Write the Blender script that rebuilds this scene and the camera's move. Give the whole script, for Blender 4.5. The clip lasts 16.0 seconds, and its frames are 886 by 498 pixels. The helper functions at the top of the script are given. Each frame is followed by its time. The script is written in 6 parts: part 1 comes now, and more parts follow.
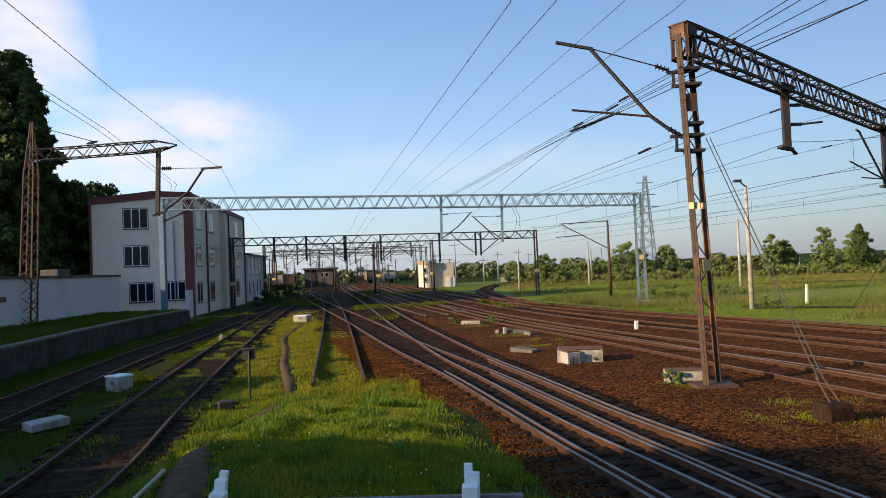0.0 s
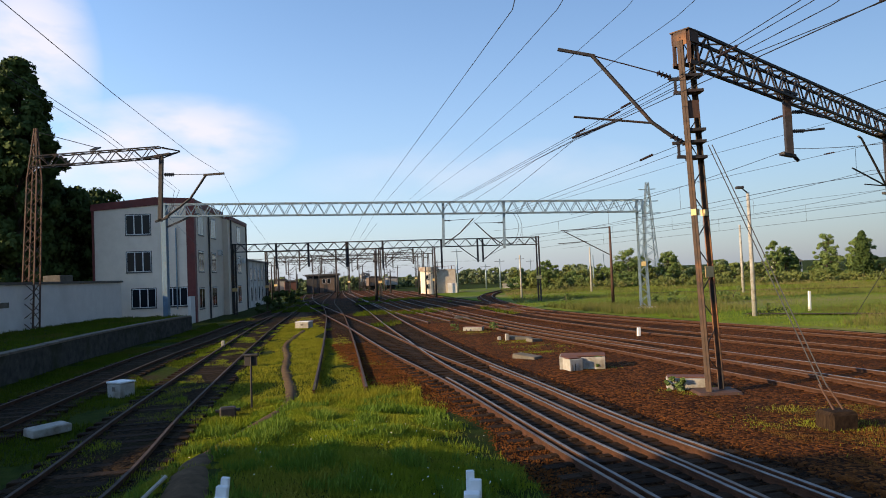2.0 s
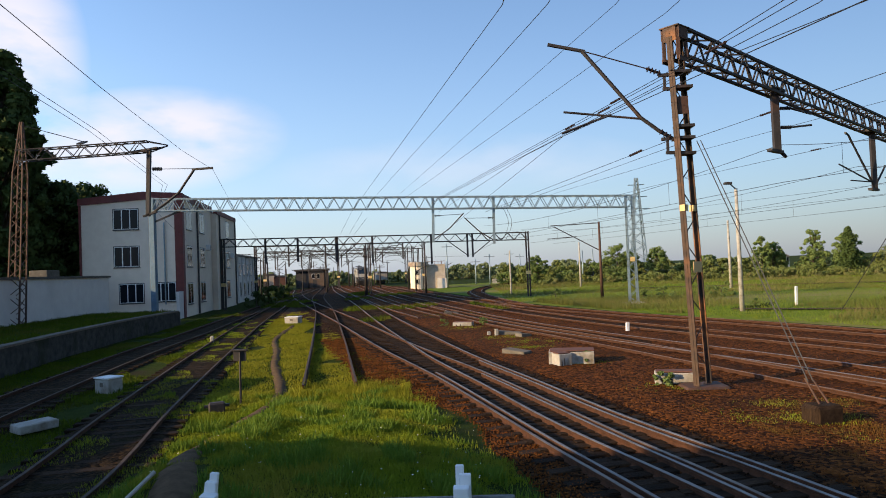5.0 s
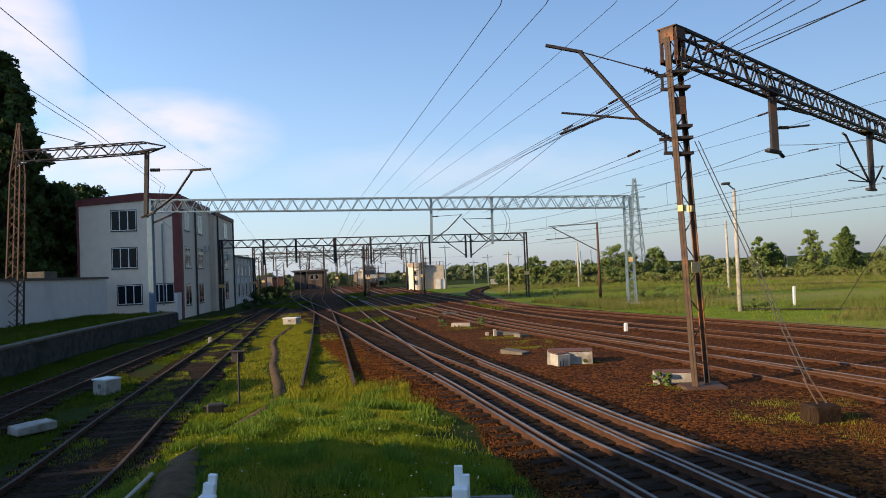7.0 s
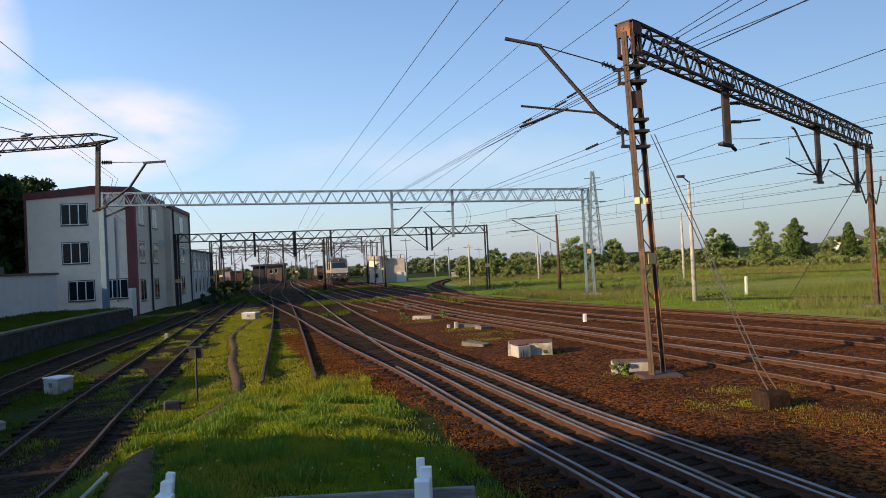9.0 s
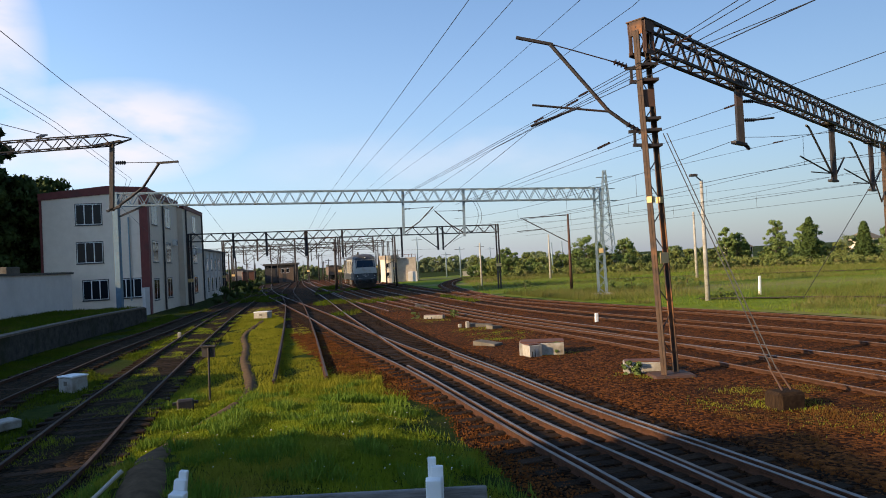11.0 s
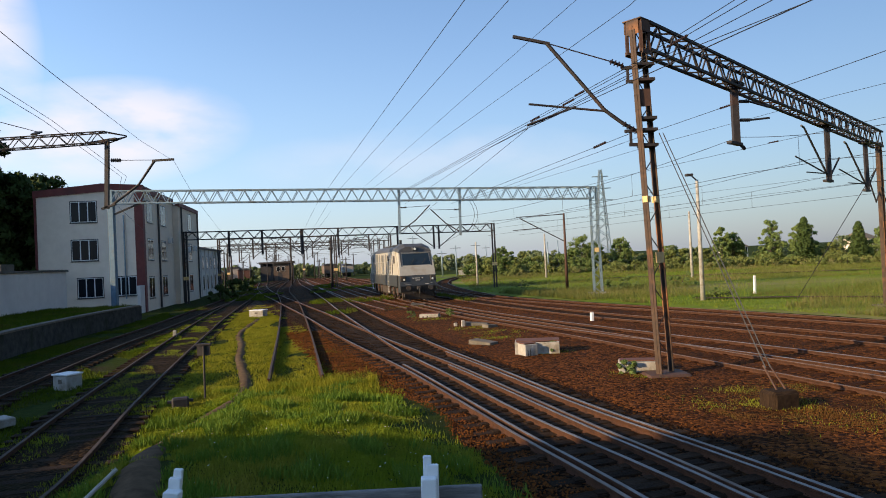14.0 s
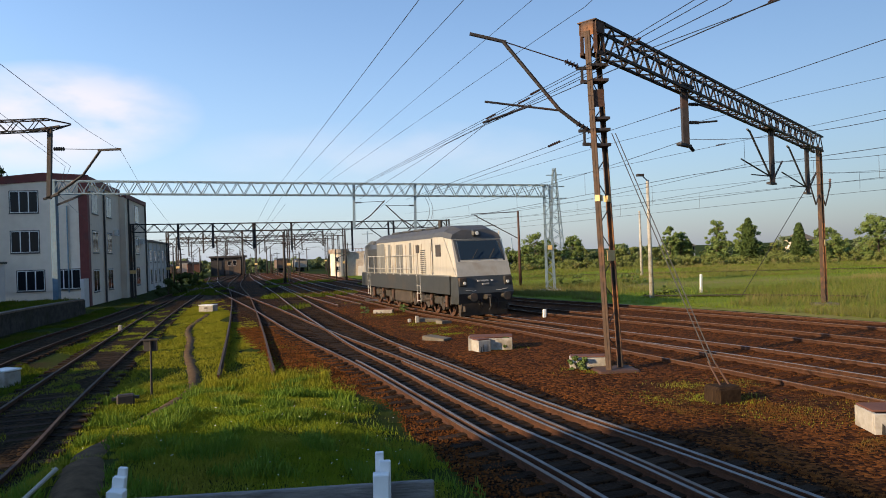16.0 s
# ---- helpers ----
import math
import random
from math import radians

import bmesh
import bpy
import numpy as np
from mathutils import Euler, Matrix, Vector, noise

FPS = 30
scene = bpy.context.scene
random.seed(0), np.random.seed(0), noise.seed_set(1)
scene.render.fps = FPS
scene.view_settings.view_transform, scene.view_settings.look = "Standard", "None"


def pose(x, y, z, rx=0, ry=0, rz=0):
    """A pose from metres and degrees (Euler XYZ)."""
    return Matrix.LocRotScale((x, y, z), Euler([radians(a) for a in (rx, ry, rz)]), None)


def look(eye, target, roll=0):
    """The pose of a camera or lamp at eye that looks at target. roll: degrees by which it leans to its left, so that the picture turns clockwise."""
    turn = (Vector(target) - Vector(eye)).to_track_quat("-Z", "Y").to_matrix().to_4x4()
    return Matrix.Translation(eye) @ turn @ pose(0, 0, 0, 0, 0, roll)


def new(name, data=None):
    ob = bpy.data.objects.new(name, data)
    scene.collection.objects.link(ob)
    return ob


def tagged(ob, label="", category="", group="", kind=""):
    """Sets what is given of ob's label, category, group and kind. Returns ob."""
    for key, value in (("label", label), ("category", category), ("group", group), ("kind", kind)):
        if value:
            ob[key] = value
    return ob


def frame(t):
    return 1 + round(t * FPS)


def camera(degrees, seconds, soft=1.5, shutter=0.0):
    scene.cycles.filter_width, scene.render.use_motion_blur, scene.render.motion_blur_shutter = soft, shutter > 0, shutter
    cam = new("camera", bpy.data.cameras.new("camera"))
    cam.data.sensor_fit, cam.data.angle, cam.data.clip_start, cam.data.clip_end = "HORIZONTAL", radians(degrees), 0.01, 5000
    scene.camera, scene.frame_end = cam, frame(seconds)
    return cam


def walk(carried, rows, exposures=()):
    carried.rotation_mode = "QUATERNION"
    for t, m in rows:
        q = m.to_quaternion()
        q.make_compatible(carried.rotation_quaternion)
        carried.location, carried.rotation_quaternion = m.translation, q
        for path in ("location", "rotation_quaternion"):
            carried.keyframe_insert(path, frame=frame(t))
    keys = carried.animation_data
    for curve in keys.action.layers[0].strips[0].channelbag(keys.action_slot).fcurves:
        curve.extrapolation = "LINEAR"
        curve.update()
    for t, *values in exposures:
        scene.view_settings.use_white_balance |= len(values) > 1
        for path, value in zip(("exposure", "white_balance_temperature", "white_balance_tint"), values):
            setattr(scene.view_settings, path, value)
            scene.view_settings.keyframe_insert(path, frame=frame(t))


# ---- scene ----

# ---- camera ----
EYE = 3.3
cam = camera(66.0, 16.0, soft=0.95)
ROWS = [
    (0.0, 2.64, 1.59, 2.45), (0.5, 2.85, 1.63, 2.19), (1.0, 2.57, 1.65, 2.39), (1.5, 2.59, 1.81, 2.42),
    (2.0, 2.81, 2.13, 2.38), (2.5, 2.80, 2.07, 2.20), (3.0, 2.56, 2.03, 2.30), (3.5, 2.43, 1.87, 2.19),
    (4.0, 2.23, 1.82, 2.25), (6.5, 1.81, 1.50, 2.38), (7.0, 1.81, 1.74, 2.45), (7.5, 1.73, 1.74, 2.75),
    (8.0, -0.01, 0.79, 3.49), (8.5, -2.27, 0.92, 3.40), (9.0, -1.47, 0.99, 2.86), (11.5, -0.25, 0.97, 2.85),
    (12.0, 0.04, 0.89, 2.76), (12.5, 0.04, 0.81, 2.75), (13.0, 0.16, 0.85, 2.85), (13.5, -0.21, 0.97, 2.96),
    (14.0, -0.87, 0.87, 2.71), (14.5, -1.68, 0.77, 2.48), (15.0, -2.54, 0.90, 2.52), (15.5, -3.70, 0.59, 2.44),
    (16.0, -4.68, 0.38, 2.09),
]
walk(cam, [(t, pose(0, 0, EYE, 90 + pitch, roll, yaw)) for t, yaw, pitch, roll in ROWS], exposures=[(0, 1.12, 6600, 12), (16, 1.12, 6600, 12)])

# ---- light: low evening sun from behind on the building's side ----
SUN_TO = Vector((-0.87, -0.40, 0.31)).normalized()
world = bpy.data.worlds.new("sky")
scene.world = world
world.use_nodes = True
wn, wl = world.node_tree.nodes, world.node_tree.links
sky = wn.new("ShaderNodeTexSky")
sky.sky_type = "NISHITA"
sky.sun_disc = False
sky.sun_elevation = math.asin(SUN_TO.z)
sky.sun_rotation = math.atan2(SUN_TO.x, SUN_TO.y)
sky.dust_density, sky.ozone_density, sky.air_density = 0.3, 2.0, 1.0
bg = wn["Background"]
bg.inputs["Strength"].default_value = 0.05
# thin clouds low in the sky
co = wn.new("ShaderNodeTexCoord")
sep = wn.new("ShaderNodeSeparateXYZ")
wl.new(co.outputs["Generated"], sep.inputs[0])


def wmath(op, a, b=None, clamp=False):
    n = wn.new("ShaderNodeMath")
    n.operation, n.use_clamp = op, clamp
    for i, v in enumerate((a, b)):
        if v is None:
            continue
        if isinstance(v, (int, float)):
            n.inputs[i].default_value = v
        else:
            wl.new(v, n.inputs[i])
    return n.outputs[0]


def blob(cx, cz, wx, wz):
    """A soft mask round a direction of the sky, 1 at its middle."""
    dx = wmath("DIVIDE", wmath("SUBTRACT", wmath("DIVIDE", sep.outputs[0], wmath("MAXIMUM", sep.outputs[1], 0.05)), cx), wx)
    dz = wmath("DIVIDE", wmath("SUBTRACT", wmath("DIVIDE", sep.outputs[2], wmath("MAXIMUM", sep.outputs[1], 0.05)), cz), wz)
    d = wmath("ADD", wmath("MULTIPLY", dx, dx), wmath("MULTIPLY", dz, dz))
    return wmath("SUBTRACT", 1.0, d, True)


noise_map = wn.new("ShaderNodeMapping")
noise_map.inputs["Scale"].default_value = (5.0, 5.0, 12.0)
wl.new(co.outputs["Generated"], noise_map.inputs[0])
wnoise = wn.new("ShaderNodeTexNoise")
wnoise.inputs["Scale"].default_value, wnoise.inputs["Detail"].default_value = 1.6, 8.0
wl.new(noise_map.outputs[0], wnoise.inputs[0])
mask = wmath("ADD", wmath("ADD", wmath("MULTIPLY", blob(-0.47, 0.21, 0.22, 0.085), 1.25), wmath("MULTIPLY", blob(-0.68, 0.33, 0.13, 0.2), 1.3)), wmath("MULTIPLY", blob(0.0, 0.15, 0.30, 0.05), 0.3))
mask = wmath("MULTIPLY", mask, wmath("MULTIPLY", wmath("SUBTRACT", wnoise.outputs["Fac"], 0.30), 3.2, True), True)
cloud = wn.new("ShaderNodeMixRGB")
wl.new(wmath("MULTIPLY", mask, 0.85), cloud.inputs[0])
# pale haze towards the horizon, all round
haze = wn.new("ShaderNodeMixRGB")
low = wmath("SUBTRACT", 1.0, wmath("ABSOLUTE", sep.outputs[2]), True)
wl.new(wmath("MULTIPLY", wmath("POWER", low, 5.0), 0.85), haze.inputs[0])
blue = wn.new("ShaderNodeMixRGB")
blue.blend_type = "MULTIPLY"
blue.inputs[0].default_value = 1.0
wl.new(sky.outputs[0], blue.inputs[1])
blue.inputs[2].default_value = (1.75, 1.98, 2.2, 1)
wl.new(blue.outputs[0], haze.inputs[1])
haze.inputs[2].default_value = (3.75, 4.3, 5.5, 1)
# the sky is brighter on the sun's side
side = wn.new("ShaderNodeMixRGB")
side.blend_type = "MULTIPLY"
side.inputs[0].default_value = 1.0
glow = wn.new("ShaderNodeCombineXYZ")
level = wmath("SUBTRACT", 1.0, wmath("MULTIPLY", sep.outputs[0], 0.62))
for i in range(3):
    wl.new(level, glow.inputs[i])
wl.new(haze.outputs[0], side.inputs[1])
wl.new(glow.outputs[0], side.inputs[2])
wl.new(side.outputs[0], cloud.inputs[1])
cloud.inputs[2].default_value = (9.0, 8.7, 9.3, 1)
wl.new(cloud.outputs[0], bg.inputs["Color"])

sun = new("sun", bpy.data.lights.new("sun", "SUN"))
sun.data.energy, sun.data.angle, sun.data.color = 3.3, radians(0.6), (1.0, 0.74, 0.42)
sun.matrix_world = look((0, 0, 60), Vector((0, 0, 60)) - SUN_TO)


# ---- materials ----
def material(name, a, b, rough=0.8, metal=0.0, scale=6.0, bump=0.0, c=None, c_scale=0.7, c_sharp=6.0, c_bias=0.55, random_amount=0.0, stretch=(1, 1, 1), gloss=0.5, bump_scale=None):
    """Two colours mixed by fine grain, a third laid on in larger patches, and relief."""
    m = bpy.data.materials.new(name)
    m.use_nodes = True
    n, l = m.node_tree.nodes, m.node_tree.links
    bs = n["Principled BSDF"]
    geo = n.new("ShaderNodeTexCoord")
    mp = n.new("ShaderNodeMapping")
    mp.inputs["Scale"].default_value = stretch
    l.new(geo.outputs["Object"], mp.inputs[0])
    t1 = n.new("ShaderNodeTexNoise")
    t1.inputs["Scale"].default_value, t1.inputs["Detail"].default_value, t1.inputs["Roughness"].default_value = scale, 6, 0.65
    l.new(mp.outputs[0], t1.inputs[0])
    r1 = n.new("ShaderNodeMapRange")
    r1.inputs[1].default_value, r1.inputs[2].default_value = 0.3, 0.7
    l.new(t1.outputs["Fac"], r1.inputs[0])
    mix = n.new("ShaderNodeMixRGB")
    l.new(r1.outputs[0], mix.inputs[0])
    mix.inputs[1].default_value, mix.inputs[2].default_value = (*a, 1), (*b, 1)
    out = mix.outputs[0]
    if c:
        t2 = n.new("ShaderNodeTexNoise")
        t2.inputs["Scale"].default_value, t2.inputs["Detail"].default_value = c_scale, 5
        l.new(mp.outputs[0], t2.inputs[0])
        s = n.new("ShaderNodeMath")
        s.operation = "SUBTRACT"
        s.inputs[1].default_value = c_bias
        l.new(t2.outputs["Fac"], s.inputs[0])
        s2 = n.new("ShaderNodeMath")
        s2.operation, s2.use_clamp = "MULTIPLY", True
        s2.inputs[1].default_value = c_sharp
        l.new(s.outputs[0], s2.inputs[0])
        mix2 = n.new("ShaderNodeMixRGB")
        l.new(s2.outputs[0], mix2.inputs[0])
        l.new(out, mix2.inputs[1])
        mix2.inputs[2].default_value = (*c, 1)
        out = mix2.outputs[0]
    if random_amount:
        oi = n.new("ShaderNodeObjectInfo")
        hsv = n.new("ShaderNodeHueSaturation")
        rr = n.new("ShaderNodeMapRange")
        rr.inputs[3].default_value, rr.inputs[4].default_value = 1 - random_amount, 1 + random_amount
        l.new(oi.outputs["Random"], rr.inputs[0])
        l.new(rr.outputs[0], hsv.inputs["Value"])
        l.new(out, hsv.inputs["Color"])
        out = hsv.outputs[0]
    l.new(out, bs.inputs["Base Color"])
    bs.inputs["Roughness"].default_value, bs.inputs["Metallic"].default_value = rough, metal
    bs.inputs["Specular IOR Level"].default_value = gloss
    if bump:
        t3 = n.new("ShaderNodeTexNoise")
        t3.inputs["Scale"].default_value, t3.inputs["Detail"].default_value = bump_scale or scale * 2, 4
        l.new(mp.outputs[0], t3.inputs[0])
        bm_ = n.new("ShaderNodeBump")
        bm_.inputs["Strength"].default_value, bm_.inputs["Distance"].default_value = bump, 0.03
        l.new(t3.outputs["Fac"], bm_.inputs["Height"])
        l.new(bm_.outputs[0], bs.inputs["Normal"])
    return m



def ballast(name, low, high, patch, scale=13.0, patch_scale=0.35, patch_bias=0.5):
    """Crushed stone: every stone has its own shade and a rounded relief, with larger stained patches."""
    m = bpy.data.materials.new(name)
    m.use_nodes = True
    n, l = m.node_tree.nodes, m.node_tree.links
    bs = n["Principled BSDF"]
    co_ = n.new("ShaderNodeTexCoord")
    vo = n.new("ShaderNodeTexVoronoi")
    vo.inputs["Scale"].default_value = scale
    l.new(co_.outputs["Object"], vo.inputs["Vector"])
    sp = n.new("ShaderNodeSeparateColor")
    l.new(vo.outputs["Color"], sp.inputs[0])
    pw = n.new("ShaderNodeMath")
    pw.operation = "POWER"
    pw.inputs[1].default_value = 1.7
    l.new(sp.outputs[0], pw.inputs[0])
    mx = n.new("ShaderNodeMixRGB")
    l.new(pw.outputs[0], mx.inputs[0])
    mx.inputs[1].default_value, mx.inputs[2].default_value = (*low, 1), (*high, 1)
    no = n.new("ShaderNodeTexNoise")
    no.inputs["Scale"].default_value, no.inputs["Detail"].default_value = patch_scale, 6
    l.new(co_.outputs["Object"], no.inputs["Vector"])
    rg = n.new("ShaderNodeMapRange")
    rg.inputs[1].default_value, rg.inputs[2].default_value, rg.inputs[4].default_value = patch_bias, patch_bias + 0.16, 0.75
    l.new(no.outputs["Fac"], rg.inputs[0])
    m2 = n.new("ShaderNodeMixRGB")
    l.new(rg.outputs[0], m2.inputs[0])
    l.new(mx.outputs[0], m2.inputs[1])
    m2.inputs[2].default_value = (*patch, 1)
    l.new(m2.outputs[0], bs.inputs["Base Color"])
    bs.inputs["Roughness"].default_value, bs.inputs["Specular IOR Level"].default_value = 0.95, 0.06
    bp = n.new("ShaderNodeBump")
    bp.invert = True
    bp.inputs["Strength"].default_value, bp.inputs["Distance"].default_value = 0.8, 0.03
    l.new(vo.outputs["Distance"], bp.inputs["Height"])
    l.new(bp.outputs[0], bs.inputs["Normal"])
    return m


M = {}
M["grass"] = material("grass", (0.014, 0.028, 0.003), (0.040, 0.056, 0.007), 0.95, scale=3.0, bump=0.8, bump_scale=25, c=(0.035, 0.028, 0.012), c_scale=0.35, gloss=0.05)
M["field"] = material("field", (0.085, 0.145, 0.010), (0.17, 0.21, 0.024), 0.95, scale=0.5, bump=0.6, bump_scale=6, c=(0.22, 0.19, 0.075), c_scale=0.05, c_bias=0.47, stretch=(0.25, 1, 1), gloss=0.05)
M["blade"] = material("blade", (0.115, 0.185, 0.009), (0.235, 0.26, 0.018), 0.8, scale=0.9, c=(0.25, 0.23, 0.03), c_scale=0.35, c_bias=0.5, gloss=0.15)
# darker copy of blade: shade on the left grass put into its colour
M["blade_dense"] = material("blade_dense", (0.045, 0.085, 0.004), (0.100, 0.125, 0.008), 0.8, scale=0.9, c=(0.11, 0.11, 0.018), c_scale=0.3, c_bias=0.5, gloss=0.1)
M["blade_field"] = material("blade_field", (0.10, 0.165, 0.014), (0.19, 0.23, 0.03), 0.8, scale=0.3, c=(0.23, 0.21, 0.06), c_scale=0.1, gloss=0.1)
M["throat_ballast"] = ballast("throat_ballast", (0.014, 0.010, 0.007), (0.105, 0.066, 0.040), (0.06, 0.026, 0.011), 7.0, 0.1)
M["blade_dry"] = material("blade_dry", (0.14, 0.165, 0.009), (0.28, 0.26, 0.022), 0.8, scale=0.9, gloss=0.15)
M["red_ballast"] = ballast("red_ballast", (0.013, 0.004, 0.0012), (0.185, 0.063, 0.014), (0.026, 0.011, 0.005), 15.0)
M["dark_ballast"] = ballast("dark_ballast", (0.004, 0.002, 0.001), (0.085, 0.037, 0.013), (0.010, 0.006, 0.003), 15.0)
M["siding_ballast"] = ballast("siding_ballast", (0.004, 0.003, 0.0015), (0.050, 0.029, 0.012), (0.014, 0.012, 0.003), 15.0, 0.6)
M["blade_straw"] = material("blade_straw", (0.085, 0.040, 0.009), (0.15, 0.078, 0.020), 0.85, scale=0.8, c=(0.10, 0.11, 0.02), c_scale=0.5, c_bias=0.52, gloss=0.1)
M["blade_tall"] = material("blade_tall", (0.10, 0.125, 0.025), (0.17, 0.165, 0.05), 0.85, scale=0.25, c=(0.22, 0.18, 0.075), c_scale=0.08, c_bias=0.5, gloss=0.1)
M["weed_leaf"] = material("weed_leaf", (0.075, 0.15, 0.012), (0.15, 0.215, 0.022), 0.7, scale=1.5, gloss=0.2)
M["leaf_rough"] = material("leaf_rough", (0.105, 0.135, 0.035), (0.185, 0.20, 0.065), 0.85, scale=0.5, c=(0.22, 0.19, 0.085), c_scale=0.25, c_bias=0.55, gloss=0.1)
M["loco_panel"] = material("loco_panel", (0.12, 0.125, 0.12), (0.18, 0.18, 0.17), 0.55, scale=3, c=(0.09, 0.08, 0.065), c_scale=1.5, stretch=(1, 2.5, 0.3))
M["stone"] = material("stone", (0.045, 0.015, 0.004), (0.19, 0.070, 0.018), 0.9, scale=2, c=(0.22, 0.15, 0.09), c_scale=1.5, c_bias=0.68, gloss=0.05)
M["path"] = material("path", (0.065, 0.042, 0.024), (0.135, 0.092, 0.055), 0.95, scale=5, bump=0.5, gloss=0.05)
M["rail_side"] = material("rail_side", (0.035, 0.016, 0.009), (0.085, 0.036, 0.018), 0.85, scale=8, gloss=0.2)
M["rail_top"] = material("rail_top", (0.11, 0.10, 0.095), (0.22, 0.205, 0.20), 0.5, 0.35, scale=1.5, c=(0.06, 0.035, 0.022), c_scale=0.5, c_bias=0.58)
M["rail_worn"] = material("rail_worn", (0.10, 0.078, 0.064), (0.19, 0.155, 0.13), 0.5, 0.3, scale=1.5, c=(0.07, 0.035, 0.02), c_scale=0.6, c_bias=0.5)
M["rail_rust"] = material("rail_rust", (0.09, 0.055, 0.034), (0.17, 0.105, 0.066), 0.6, 0.0, scale=8)
M["rail_dull"] = material("rail_dull", (0.035, 0.022, 0.015), (0.080, 0.052, 0.035), 0.75, 0.0, scale=8, gloss=0.3)
M["sleeper"] = material("sleeper", (0.010, 0.006, 0.004), (0.046, 0.028, 0.016), 0.9, scale=5, bump=0.5, random_amount=0.4, stretch=(1, 6, 1), gloss=0.1)
M["sleeper_rusty"] = material("sleeper_rusty", (0.03, 0.012, 0.005), (0.075, 0.027, 0.010), 0.9, scale=5, bump=0.5, random_amount=0.3, stretch=(1, 6, 1), gloss=0.05)
M["rib"] = material("rib", (0.26, 0.21, 0.15), (0.40, 0.33, 0.24), 0.6, scale=3)
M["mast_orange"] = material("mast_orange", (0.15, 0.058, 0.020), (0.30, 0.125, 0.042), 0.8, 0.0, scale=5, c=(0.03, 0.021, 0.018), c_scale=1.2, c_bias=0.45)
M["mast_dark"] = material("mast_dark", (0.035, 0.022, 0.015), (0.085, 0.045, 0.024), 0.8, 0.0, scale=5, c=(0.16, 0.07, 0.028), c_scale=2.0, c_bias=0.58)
M["plaster"] = material("plaster", (0.72, 0.60, 0.48), (0.80, 0.68, 0.555), 0.9, scale=1.5, bump=0.15, c=(0.60, 0.50, 0.42), c_scale=0.25, c_sharp=3, gloss=0.2)
M["white_plaster"] = material("white_plaster", (0.60, 0.56, 0.53), (0.68, 0.64, 0.60), 0.9, scale=1.5, bump=0.15, c=(0.50, 0.47, 0.44), c_scale=0.3, c_sharp=3, gloss=0.2)
M["maroon"] = material("maroon", (0.12, 0.022, 0.018), (0.17, 0.035, 0.028), 0.7, scale=2, c=(0.09, 0.03, 0.025), c_scale=0.6)
M["win_frame"] = material("win_frame", (0.7, 0.7, 0.68), (0.78, 0.78, 0.76), 0.5, scale=3)
M["dark_trim"] = material("dark_trim", (0.035, 0.03, 0.028), (0.06, 0.05, 0.045), 0.6, scale=3)
M["concrete"] = material("concrete", (0.11, 0.095, 0.075), (0.20, 0.175, 0.14), 0.95, scale=4, bump=0.4, c=(0.08, 0.07, 0.055), c_scale=0.8, c_sharp=4, gloss=0.1)
M["pale_concrete"] = material("pale_concrete", (0.30, 0.28, 0.24), (0.46, 0.43, 0.38), 0.9, scale=5, bump=0.3, c=(0.16, 0.13, 0.09), c_scale=2.2, c_sharp=5, c_bias=0.52, gloss=0.2)
M["dark_wall"] = material("dark_wall", (0.028, 0.030, 0.028), (0.085, 0.080, 0.070), 0.95, scale=3, bump=0.5, c=(0.03, 0.035, 0.018), c_scale=0.7, c_sharp=5, gloss=0.1)
M["rusty_steel"] = material("rusty_steel", (0.05, 0.026, 0.018), (0.11, 0.05, 0.028), 0.75, 0.1, scale=5, c=(0.03, 0.022, 0.02), c_scale=1.2)
M["dark_steel"] = material("dark_steel", (0.022, 0.02, 0.022), (0.055, 0.045, 0.042), 0.7, 0.3, scale=5, c=(0.10, 0.045, 0.025), c_scale=0.9, c_bias=0.6)
M["galvanised"] = material("galvanised", (0.17, 0.24, 0.28), (0.27, 0.34, 0.38), 0.5, 0.4, scale=5, c=(0.2, 0.2, 0.2), c_scale=0.9)
M["blue_paint"] = material("blue_paint", (0.085, 0.15, 0.21), (0.13, 0.21, 0.28), 0.6, 0.1, scale=4, c=(0.2, 0.2, 0.2), c_scale=1.2)
M["wire"] = material("wire", (0.012, 0.012, 0.014), (0.03, 0.03, 0.032), 0.6, 0.2, scale=3)
M["insulator"] = material("insulator", (0.022, 0.014, 0.012), (0.045, 0.025, 0.02), 0.35, scale=3)
M["ochre_paint"] = material("ochre_paint", (0.62, 0.42, 0.16), (0.72, 0.52, 0.24), 0.7, scale=6, c=(0.25, 0.13, 0.07), c_scale=3, c_bias=0.62)
M["white_paint"] = material("white_paint", (0.74, 0.74, 0.72), (0.82, 0.82, 0.80), 0.5, scale=5, c=(0.6, 0.58, 0.53), c_scale=3, c_bias=0.6)
M["grey_plank"] = material("grey_plank", (0.10, 0.095, 0.09), (0.24, 0.225, 0.21), 0.9, scale=4, bump=0.5, stretch=(1, 8, 8))
M["bark"] = material("bark", (0.04, 0.03, 0.02), (0.09, 0.07, 0.05), 0.95, scale=6, bump=0.6)
M["leaf_dark"] = material("leaf_dark", (0.026, 0.048, 0.012), (0.065, 0.095, 0.022), 0.8, scale=1.2, gloss=0.2)
M["leaf"] = material("leaf", (0.085, 0.13, 0.035), (0.155, 0.20, 0.06), 0.8, scale=0.6, gloss=0.15)
# paler, greyer leaf: the haze of distance put into the colour
M["leaf_hazed"] = material("leaf_hazed", (0.12, 0.155, 0.075), (0.18, 0.21, 0.10), 0.85, scale=0.4, gloss=0.1)
